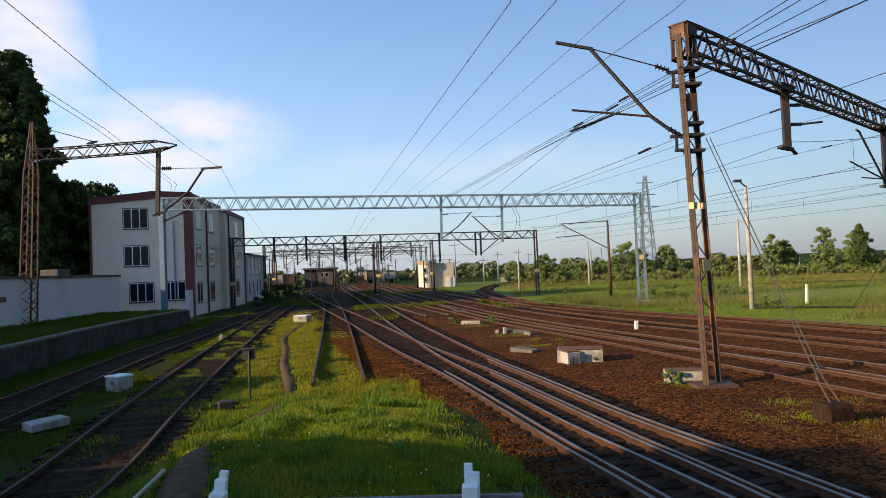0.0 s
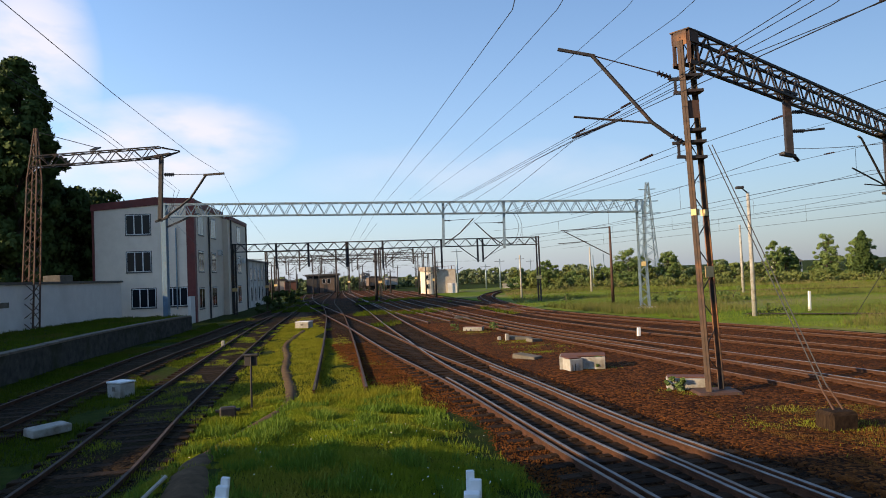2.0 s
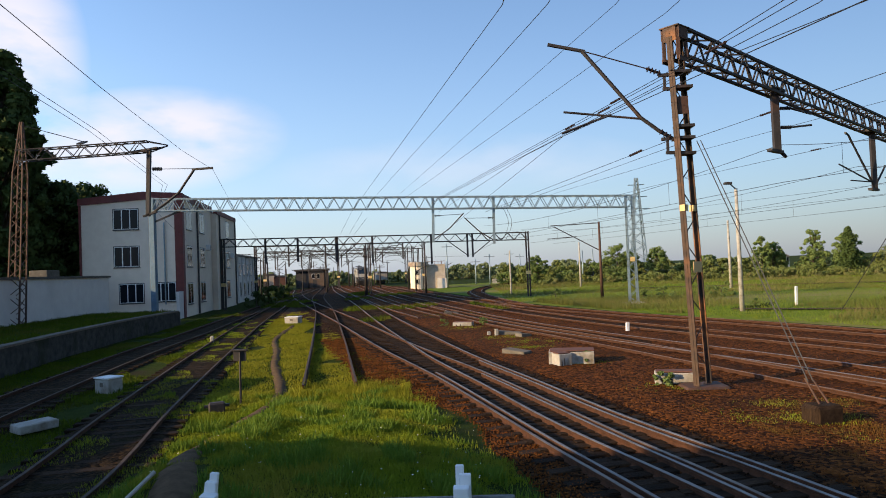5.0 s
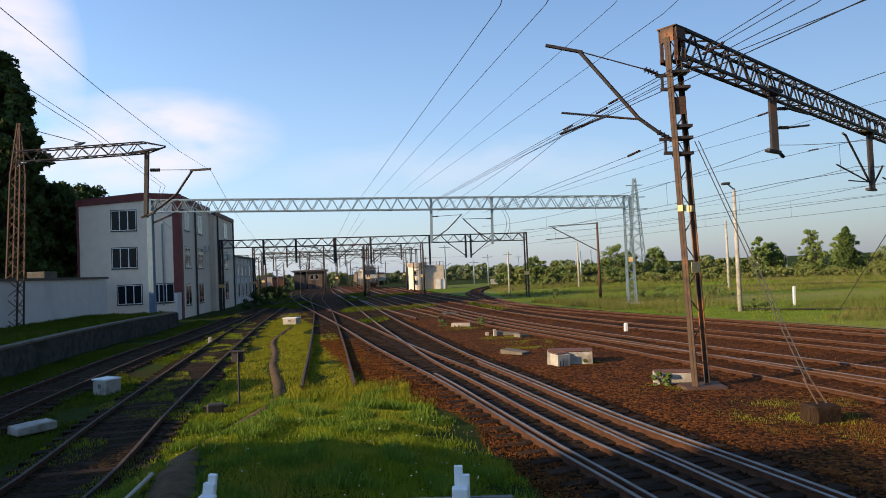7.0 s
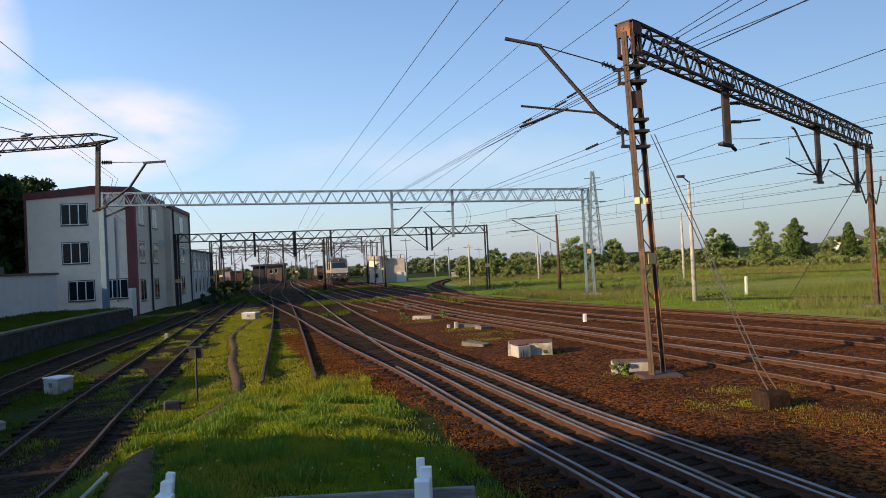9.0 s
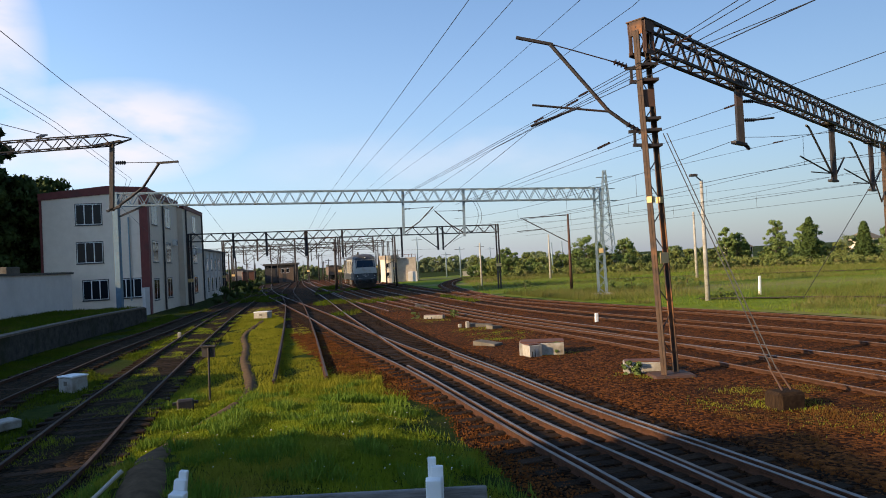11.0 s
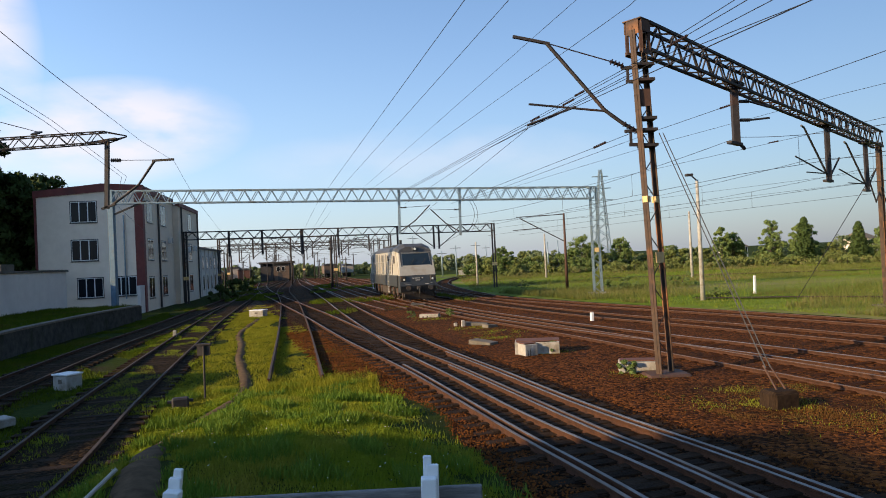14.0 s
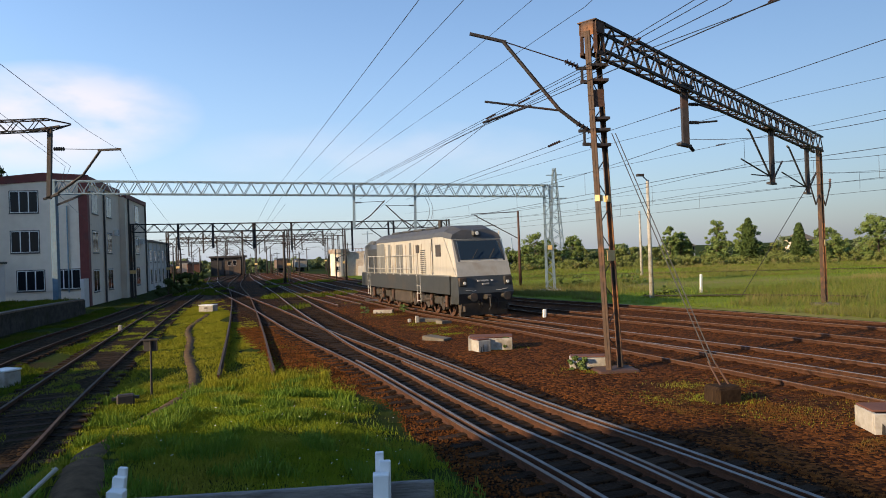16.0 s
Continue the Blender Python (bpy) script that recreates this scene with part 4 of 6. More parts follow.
def left_mast():
    root = thing("lattice_mast", "rusty lattice mast with a long cantilever girder", "mast")
    bm = bmesh.new()
    lattice(bm, (-25.75, 38.15, 1.05), (-25.45, 38.35, 9.9), 0.72, 0.6, 0.55, 0.075, 0.035, taper=0.8)
    lattice(bm, (-25.45, 38.35, 9.9), (-25.35, 38.4, 12.8), 0.56, 0.46, 0.6, 0.065, 0.03, taper=0.2)
    part("mast", bm, "rusty_steel", root)
    bm = bmesh.new()
    lattice(bm, (-25.6, 38.3, 10.8), (-18.6, 39.8, 11.3), 0.55, 0.62, 0.5, 0.065, 0.04)
    for s in (-0.25, 0.25):
        bar(bm, (-18.6, 39.8 + s, 11.6), (-17.5, 40, 11.37), 0.06)
        bar(bm, (-18.6, 39.8 + s, 11.0), (-17.5, 40, 11.33), 0.06)
    part("girder", bm, "dark_steel", root, "dark lattice girder")
    bm = bmesh.new()
    bar(bm, (-18.55, 39.8, 11.15), (-18.72, 39.8, 7.15), 0.22, 0.2)
    bar(bm, (-19.6, 39.8, 11.0), (-18.0, 39.8, 11.2), 0.3, 0.1)
    bar(bm, (-19.0, 39.8, 7.15), (-18.2, 39.8, 7.4), 0.2, 0.1)
    d = part("dropper", bm, "dark_steel", root)
    bm = bmesh.new()
    tube(bm, [(-18.5, 39.8, 7.3), (-17.6, 39.8, 7.9), (-16.84, 39.8, 8.46), (-15.85, 39.8, 9.83)], 0.07)
    bar(bm, (-16.0, 39.8, 9.82), (-14.75, 39.8, 9.85), 0.12)
    insulator(bm, (-18.4, 39.8, 9.95), (-17.8, 39.8, 9.93), 0.12)
    tube(bm, [(-17.8, 39.8, 9.93), (-15.9, 39.8, 9.86)], 0.02)
    part("cantilever", bm, "dark_steel", d)
    bm = bmesh.new()
    for s in (-0.12, 0.12):
        tube(bm, [(-25.3, 38.4 + s, 12.6), (-22.0, 39.1 + s, 11.6)], 0.018)
    bar(bm, (-22.2, 38.8, 11.45), (-22.2, 39.4, 11.7), 0.35, 0.08)
    part("stay", bm, "wire", root)


left_mast()


def pole(x, y, h, r, mat, label, name="pole", arms=()):
    root = thing(name, label, "pole", pose(x, y, -0.1))
    bm = bmesh.new()
    tube(bm, [(0, 0, 0), (0, 0, h * 0.5), (0, 0, h)], r, 8, r * 0.6)
    part("shaft", bm, mat, root, smooth=True)
    for a, b, rr in arms:
        bm = bmesh.new()
        tube(bm, [a, b], rr)
        part("arm", bm, "dark_steel", root)
    return root


lamp_post = pole(16.65, 42.14, 7.6, 0.16, "pale_concrete", "pale concrete lamp post standing in the meadow", "street_lamp", [((0, 0, 7.55), (-0.45, -0.3, 7.85), 0.04)])
bm = bmesh.new()
box(bm, -0.85, -0.55, 7.8, -0.4, -0.25, 7.95, 0.03)
part("lamp_head", bm, "dark_steel", lamp_post)
pole(28.5, 74.8, 7.4, 0.18, "pale_concrete", "pale concrete pole in the meadow")
pole(16.15, 97.5, 6.4, 0.16, "pale_concrete", "pale concrete pole beside the far hedge")
pole(5.24, 81.5, 5.3, 0.13, "pale_concrete", "slim pale pole beside the tracks")
pole(12.16, 62.14, 7.1, 0.15, "rusty_steel", "rust-brown mast with a cantilever over the track", "mast", [((0, 0, 4.5), (-4.0, 0.6, 6.85), 0.05), ((-4.3, 0.6, 6.95), (0, 0, 7.0), 0.04), ((-4.6, 0.7, 5.75), (-2.0, 0.3, 5.85), 0.04)])
pole(-13.86, 93.6, 7.1, 0.22, "dark_steel", "dark steel mast between the far tracks", "mast", [((-0.3, 0, 5.6), (0.3, 0, 5.6), 0.2), ((-0.25, 0, 6.6), (0.25, 0, 6.6), 0.16)])
pole(-5.71, 95.2, 7.2, 0.15, "dark_steel", "dark steel mast beside the water tower", "mast")
rnd = random.Random(4)
for x, y, h in ((-3.5, 126, 8.0), (4.6, 134, 6.0), (1.9, 139, 5.1), (-28, 162, 6.7), (-17, 134, 4.8), (-35.8, 173, 6.4), (-54, 184, 7.3), (-47, 160, 7.6), (-40, 150, 6.5), (-31, 185, 7.0), (-22, 190, 6.4), (9.5, 150, 6.6), (13, 165, 6.2), (-10, 175, 7.0), (-44, 196, 7.2), (-60, 200, 8.0), (20, 118, 5.6), (24, 130, 6.0)):
    pole(x, y, h, 0.16, "dark_steel" if x < -6 else "galvanised", "thin far-off line pole", arms=[((-1.0, 0, h - 0.5), (1.0, 0, h - 0.5), 0.05)] if rnd.random() < 0.6 else ())
for i in range(34):
    y = rnd.uniform(104, 205)
    x = rnd.uniform(-0.33, -0.04) * y + rnd.uniform(-2, 2)
    h = rnd.uniform(4.5, 7.6)
    pole(x, y, h, rnd.uniform(0.09, 0.16), "dark_steel", "thin dark far-off line mast", "mast", arms=[((0, 0, h - 1.6), (rnd.choice((-2.2, 2.2)), 0, h - 0.5), 0.05)] if i % 2 else [((-0.7, 0, h - 0.3), (0.7, 0, h - 0.3), 0.05)])
gantry((-36, 121), (-9.5, 122), 7.3, 7.1, 0.8, "dark_steel", [(0.25, 4.6, 1), (0.5, 4.6, -1), (0.75, 4.9, 1)], [0.0, 1.0], "distant dark portal gantry over the yard")
gantry((-58, 178), (-16, 180), 8.0, 7.8, 0.9, "dark_steel", [(0.2, 4.6, 1), (0.4, 4.6, -1), (0.6, 4.9, 1), (0.8, 5.0, -1)], [0.0, 0.5, 1.0], "distant dark portal gantry over the yard")
bm = bmesh.new()
lattice(bm, (50.3, 200, 0), (50.5, 200, 27.5), 4.2, 4.2, 2.0, 0.3, 0.16, taper=0.16)
for z, w in ((18.5, 3.6), (22, 3.0), (25.5, 2.4)):
    bar(bm, (50.4 - w, 200, z), (50.4 + w, 200, z), 0.25)
tagged(part("power_pylon", bm, "galvanised"), "tall grey lattice power pylon beyond the hedge", "pylon")


# ---- overhead wires ----
def wire(pts, r=0.012, sag=0.0, n=14, label="thin dark overhead contact wire"):
    bm = bmesh.new()
    P, r = [], r * 0.72
    for a, b in zip(pts, pts[1:]):
        a, b = Vector(a), Vector(b)
        for i in range(n):
            f = i / n
            P.append(a.lerp(b, f) - Vector((0, 0, sag * 4 * f * (1 - f))))
    P.append(Vector(pts[-1]))
    tube(bm, P, r, 4)
    return tagged(part("overhead_wire", bm, "wire"), label, "wire", group="overhead wires")


def catenary(a, b, c, gap=1.3):
    """A contact wire with its carrying cable above and hangers between."""
    wire([a, b, c], 0.011)
    up = Vector((0, 0, gap))
    wire([Vector(a) + up, Vector(b) + up, Vector(c) + up], 0.012, 0.5)
    for p, q in ((a, b), (b, c)):
        bm = bmesh.new()
        for i in range(1, 5):
            f = i / 5
            m = Vector(p).lerp(Vector(q), f)
            tube(bm, [m, m + up - Vector((0, 0, 0.5 * 4 * f * (1 - f)))], 0.006, 4)
        tagged(part("wire_hangers", bm, "wire"), "thin hangers between contact wire and carrying cable", "wire", kind="stuff")


wire([(1.05, 9.5, 8.3), (0.85, 12.15, 8.0), (-8.6, 52.0, 8.0), (-14, 73, 6.4)], 0.012)
wire([(2.1, 9.5, 8.2), (1.67, 12.23, 8.0), (-7.6, 52.0, 8.2), (-13, 73, 6.6)], 0.012)
wire([(3.3, 10.5, 8.2), (2.93, 12.4, 8.0), (-5.2, 52.0, 8.9)], 0.009)
wire([(4.5, 11, 8.2), (4.0, 13, 8.0), (-4.4, 52, 8.9)], 0.010)
for k, (dx, dz) in enumerate(((0, 0), (0.12, 0.22), (0.3, -0.12))):
    wire([(6.9 + dx, 10.5, 8.25 + dz), (6.41 + dx, 12.7, 8.05 + dz), (5.25 + dx * 0.5, 17.9, 8.0 + dz * 0.5), (-2.4, 52, 8.4 + dz * 0.4)], 0.014)
wire([(9.3, 10.0, 8.1), (6.04, 16.56, 8.0), (2.75, 28.94, 8.0), (-1.9, 52.2, 7.7)], 0.014)
wire([(13.5, 10, 8.1), (11.26, 18.3, 8.0), (9.18, 26.5, 8.0), (5.28, 43.6, 7.9), (2.4, 52.6, 7.7)], 0.014)
wire([(17.5, 14, 8.1), (13.3, 21.8, 8.0), (9.9, 30, 7.9), (3.6, 52.7, 7.9)], 0.010)
wire([(20.5, 16, 7.9), (16.8, 27.5, 7.9), (11.2, 40.8, 7.7), (7.5, 53, 7.5)], 0.012)
catenary((14.6, 12.5, 5.6), (10.1, 21.9, 5.6), (1.5, 52.6, 5.3), 1.2)
catenary((21, 16.5, 5.5), (16.2, 28.4, 5.5), (5.0, 60, 5.2), 1.3)
catenary((25.5, 20, 5.4), (20.4, 31.5, 5.4), (8.0, 62.5, 5.2), 1.2)
wire([(4.6, 6.0, 5.9), (2.65, 17.6, 6.6), (-2.4, 52.0, 5.5)], 0.011)
wire([(-7.3, 10.0, 7.95), (-8.66, 16.15, 8.03), (-12.2, 29.3, 8.95), (-14.75, 39.8, 9.75), (-17.5, 51, 8.8), (-22, 73, 6.8)], 0.014)
for dx in (0, 0.25):
    wire([(-9.0 - dx, 10, 8.1), (-11.4 - dx, 20.9, 8.1), (-15.0 - dx, 34.1, 8.15), (-18.3, 40, 7.4), (-21.5, 52, 6.3)], 0.013)
wire([(-2.4, 52, 5.5), (-9.5, 72.3, 4.5), (-20, 100, 5)], 0.014)
wire([(-7.5, 52, 7.4), (-13.7, 72, 5.0), (-24, 100, 5)], 0.014)
wire([(2.3, 52.6, 5.2), (0.3, 73, 4.6), (-8, 100, 5.2), (-20, 142, 5.2)], 0.016)
wire([(-17, 72, 4.8), (-27, 100, 5), (-40, 142, 5.5)], 0.018)
wire([(-3.6, 72.8, 4.0), (-12, 100, 5), (-25, 142, 5.2)], 0.018)
for dz in (0, 0.5):
    wire([(2.3, 52.6, 5.3 + dz), (12.2, 40, 5.7 + dz), (21.5, 33, 6.1 + dz), (34, 20, 6.2)], 0.009)
for dx in (-0.04, 0.06):
    wire([(6.04 + dx, 17.5, 6.3), (6.65 + dx, 13.7, 0.8)], 0.02, label="taut steel guy wire from the mast to its anchor")
wire([(21.8, 32.8, 6.8), (20.3, 38.0, 0.1)], 0.03, label="taut steel guy wire from the mast to its anchor")


for a, b in (((4.55, 20.7, 8.0), (4.35, 21.5, 8.0)), ((4.75, 20.2, 8.12), (4.6, 20.8, 8.12)), ((3.9, 23.3, 8.05), (3.7, 24.1, 8.05)), ((5.9, 15.0, 8.02), (5.7, 15.8, 8.01)), ((8.0, 12.2, 8.06), (7.7, 12.9, 8.04)), ((10.2, 22.5, 8.0), (10.05, 23.1, 8.0)), ((15.6, 30.0, 7.85), (15.4, 30.5, 7.85)), ((4.9, 18.6, 6.3), (4.7, 19.2, 6.25))):
    tagged(part("wire_insulator", insulator(bmesh.new(), a, b, 0.038, 6), "insulator"), "dark ribbed insulator strung in an overhead wire", "insulator", group="wire insulators")
wire([(5.3, 17.7, 6.35), (4.7, 19.2, 6.25), (1.0, 32, 5.9)], 0.01)


# ---- lineside things ----
def white_cabinet(x, y, w, d, h, rz, lid, label):
    root = thing("trackside_cabinet", label, "trackside cabinet", pose(x, y, 0, 0, 0, rz))
    bm = bmesh.new()
    box(bm, -w / 2, -d / 2, -0.15, w / 2, d / 2, h, 0.02)
    part("body", bm, "pale_concrete", root)
    bm = bmesh.new()
    box(bm, -w / 2 - 0.025, -d / 2 - 0.025, h, w / 2 + 0.025, d / 2 + 0.025, h + 0.05, 0.012)
    part("lid", bm, lid, root)
    bm = bmesh.new()
    box(bm, -0.1 * w, -d / 2 - 0.01, h * 0.45, 0.12 * w, -d / 2, h * 0.75)
    part("vent", bm, "concrete", root)
    return root


white_cabinet(-10.95, 20.4, 0.62, 0.5, 0.42, -25, "white_paint", "small white concrete trackside cabinet in the grass")
white_cabinet(-12.1, 47, 1.0, 0.7, 0.4, -12, "white_paint", "white concrete trackside cabinet between the tracks")
bm = bmesh.new()
box(bm, -0.44, -0.22, -0.1, 0.44, 0.22, 0.09, 0.02)
slab = tagged(part("concrete_cover", bm, "pale_concrete", loc=pose(-9.95, 15.3, 0.13, 4, 0, 62)), "pale concrete cover slab tilted in the weeds", "cover slab")


def trough(x, y, w, d, h, rz, label):
    """An open concrete switch box with a lid on part of it."""
    root = thing("switch_box", label, "switch box", pose(x, y, 0, 0, 0, rz))
    t = 0.07
    for q in ((-w / 2, -d / 2, w / 2, -d / 2 + t), (-w / 2, d / 2 - t, w / 2, d / 2), (-w / 2, -d / 2 + t, -w / 2 + t, d / 2 - t), (w / 2 - t, -d / 2 + t, w / 2, d / 2 - t)):
        bm = bmesh.new()
        box(bm, q[0], q[1], -0.15, q[2], q[3], h, 0.01)
        part("side_wall", bm, "pale_concrete", root)
    bm = bmesh.new()
    box(bm, -w / 2 + t, -d / 2 + t, -0.1, w / 2 - t, d / 2 - t, h - 0.06)
    part("cover", bm, "rust_red", root, "rust-red cover plate")
    bm = bmesh.new()
    box(bm, -w / 2 + 0.03, -d * 0.30, h, w / 2 + 0.02, d / 2 + 0.02, h + 0.035, 0.008)
    part("lid", bm, "rust_red", root, "rusty sheet lid lying loose on the walls")
    # dark patches on the whole wall; the shade inside a hole is their colour
    for k in range(2):
        bm = bmesh.new()
        x0 = -w * 0.36 + k * w * 0.22
        prism(bm, [(x0, -0.05), (x0 + w * 0.10, -0.05), (x0 + w * 0.085, h * 0.5), (x0 + w * 0.03, h * (0.62 + 0.15 * k))], -d / 2 - 0.012, -d / 2 - 0.002)
        part("hole_patch", bm, "loco_dark", root, "dark patch standing for a hole broken in the wall")
    return root


trough(3.35, 22.8, 1.45, 0.95, 0.44, -8, "whitewashed concrete switch box with a rusty lid")
trough(2.95, 22.3, 0.45, 0.6, 0.42, 20, "small broken whitewashed concrete box")
trough(5.35, 18.3, 0.95, 0.5, 0.34, -12, "whitewashed concrete box beside the mast foot")
trough(-0.3, 38.7, 1.1, 0.5, 0.26, -14, "pale concrete box among weeds")
trough(8.3, 10.9, 0.7, 0.7, 0.4, -12, "chipped cream concrete box on the ballast")
for x, y, rz, w in ((1.75, 25.6, -40, 1.0), (1.95, 32.9, -12, 1.15), (2.5, 31.6, 30, 0.55), (-1.2, 49.6, -10, 1.0)):
    bm = bmesh.new()
    box(bm, -w / 2, -0.26, -0.2, w / 2, 0.26, 0.07, 0.015)
    tagged(part("concrete_cover", bm, "concrete", loc=pose(x, y, 0.12, 0, 5, rz)), "weathered concrete cover slab on the red ballast", "cover slab")
for x, y, h in ((7.42, 32.3, 0.45), (21.3, 45.1, 1.25), (1.3, 32.6, 0.36), (0.95, 32.9, 0.22), (-13.0, 34.2, 0.4)):
    bm = bmesh.new()
    box(bm, -0.08, -0.07, -0.1, 0.08, 0.07, h, 0.025)
    tagged(part("marker_post", bm, "pale_concrete" if h < 0.42 else "white_paint", loc=pose(x, y, 0, 0, 2, 10)), "short white-painted marker post", "post")


def sign_post():
    root = thing("shunting_sign", "dark back of a small square sign on a thin post", "sign", pose(-6.05, 17.8, 0))
    bm = bmesh.new()
    tube(bm, [(0, 0, -0.1), (0.02, 0, 1.35)], 0.028)
    part("post", bm, "dark_steel", root)
    bm = bmesh.new()
    box(bm, -0.17, 0.03, 1.1, 0.17, 0.05, 1.4, 0.006)
    part("sign_plate", bm, "dark_steel", root)
    bm = bmesh.new()
    box(bm, -0.2, -0.02, 1.37, 0.2, 0.09, 1.41)
    part("cap", bm, "dark_steel", root)
    return root


sign_post()
bm = bmesh.new()
box(bm, -0.2, -0.12, -0.05, 0.2, 0.12, 0.22, 0.04)
box(bm, -0.3, -0.05, 0.1, 0.3, 0.05, 0.16)
tagged(part("point_motor", bm, "dark_steel", loc=pose(-6.35, 16.9, 0, 0, 0, 20)), "small dark rusty ground fixture in the grass", "ground fixture")


def fence():
    root = thing("fence", "white stepped fence posts with a weathered grey plank", "fence", pose(0, 4.8, 0))
    for x, lean, k in ((-0.10, 1, 1), (-1.89, 7, -1)):
        bm = bmesh.new()
        box(bm, -0.055, -0.045, -0.1, 0.055, 0.045, 1.78, 0.006)
        post = part("post", bm, "white_paint", root, loc=pose(x, 0, 0) @ pose(0, 0, 1.7, 0, lean, 0) @ pose(0, 0, -1.7))
        bm = bmesh.new()
        box(bm, -0.035 + 0.02 * k, 0.046, 1.55, 0.05 + 0.02 * k, 0.09, 1.85, 0.006)
        part("batten", bm, "white_paint", post)
        bm = bmesh.new()
        box(bm, -0.04, 0.091, 1.55, 0.02, 0.13, 1.90, 0.006)
        part("batten", bm, "white_paint", post)
        bm = bmesh.new()
        box(bm, -0.11, -0.075, 1.52, 0.11, -0.046, 1.62, 0.006)
        part("bracket", bm, "white_paint", post)
    bm = bmesh.new()
    box(bm, -2.25, 0.14, 1.5, 0.28, 0.19, 1.66, 0.01)
    part("rail", bm, "grey_plank", root, "weathered grey plank")
    bm = bmesh.new()
    tube(bm, [(-4.2, -0.78, 0.15), (-2.75, 0.2, 1.55), (-2.45, 0.4, 1.84)], 0.016)
    part("stake", bm, "pale_concrete", root, "slanting pale stake")
    return root


fence()


# ---- far yard ----
def signal_box():
    root = thing("signal_box", "far brown brick signal box with a flat dark roof", "building", pose(-37.0, 168, 0, 0, 0, 8))
    bm = bmesh.new()
    box(bm, -1.9, 0, -0.3, 2.6, 4, 4.2)
    part("wall", bm, "brick", root)
    # wing in dark trim: shade under the overhang put into its colour
    bm = bmesh.new()
    box(bm, -5.2, 0.6, -0.3, -1.9, 4, 3.6)
    part("wall", bm, "dark_trim", root, "dark lower wing standing for the shade under the roof overhang")
    bm = bmesh.new()
    box(bm, -5.5, -0.6, 4.2, 3.0, 4.4, 4.65)
    part("roof", bm, "dark_trim", root)
    bm = bmesh.new()
    box(bm, -5.2, 0.5, 3.6, -1.9, 4, 4.2)
    part("clerestory", bm, "glass", root, "band of dark glazing under the roof")
    for x in (-0.9, 0.3):
        window(root, pose(x, 0, 2.3, 0, 0, 180), 0.8, 1.1, 1)
    bm = bmesh.new()
    box(bm, -1.0, -0.05, 0, -0.1, 0.0, 2.0)
    part("door", bm, "dark_trim", root)


signal_box()


def water_tower():
    root = thing("water_tower", "squat pale round tower joined to a pinkish block", "building", pose(-6.7, 120, 0))
    bm = bmesh.new()
    tube(bm, [(-1.7, 0, -0.3), (-1.7, 0, 4.0)], 1.5, 20)
    part("tower", bm, "plaster", root, "round pale plastered tower", smooth=False)
    bm = bmesh.new()
    tube(bm, [(-1.7, 0, 4.0), (-1.7, 0, 4.7)], 1.75, 20)
    part("tower_head", bm, "tank", root, "dark banded tower head")
    bm = bmesh.new()
    box(bm, -0.6, -0.3, -0.3, 3.0, 3, 4.2)
    part("block", bm, "tank", root, "pinkish grey block")
    bm = bmesh.new()
    for i in range(7):
        bar(bm, (-0.6 + 0.6 * i, -0.3, 4.2), (-0.6 + 0.6 * i, -0.3, 4.75), 0.06)
    bar(bm, (-0.6, -0.3, 4.72), (3.0, -0.3, 4.72), 0.06)
    part("railing", bm, "rust_red", root)
    bm = bmesh.new()
    box(bm, 1.6, -1.6, -0.3, 3.2, -0.3, 1.7)
    part("shed", bm, "white_plaster", root, "small white shed")
    for z in (1.0, 2.6):
        window(root, pose(-1.9, -1.52, z, 0, 0, 180), 0.5, 0.7, 1)


water_tower()
def wagon(x, y, h, mat, label):
    root = thing("wagon", label, "wagon", pose(x, y, 0, 0, 0, 14), group="far wagons")
    bm = bmesh.new()
    box(bm, -1.4, 0, 1.0, 1.4, 9, h, 0.1)
    part("body", bm, mat, root)
    bm = bmesh.new()
    prism(bm, [(-1.5, h), (1.5, h), (0.8, h + 0.4), (-0.8, h + 0.4)], -0.1, 9.1)
    part("roof", bm, "dark_trim", root)
    for k in (1.6, 7.4):
        bm = bmesh.new()
        tube(bm, [(-0.85, k, 0.48), (0.85, k, 0.48)], 0.46, 12)
        part("wheelset", bm, "loco_dark", root)
    for k in range(6):
        bm = bmesh.new()
        box(bm, 1.4, 0.4 + 1.6 * k, 1.05, 1.46, 0.5 + 1.6 * k, h - 0.1)
        part("stanchion", bm, "loco_dark", root)
    return root


for x, y, h, mat, label in ((-43.0, 156, 3.0, "rust_red", "far rusty-red goods wagon in the yard"), (-46.4, 160, 3.4, "tank", "far pale grey goods wagon in the yard"), (-49.8, 158, 2.7, "brick", "far brown goods wagon in the yard"), (-52.8, 164, 3.6, "white_plaster", "far whitish goods wagon in the yard"), (-56, 160, 3.1, "loco_dark", "far dark goods wagon in the yard"), (-26.5, 176, 3.2, "brick", "far brown goods wagon in the yard"), (-22.5, 182, 2.9, "tank", "far pale grey goods wagon in the yard")):
    wagon(x, y, h, mat, label)
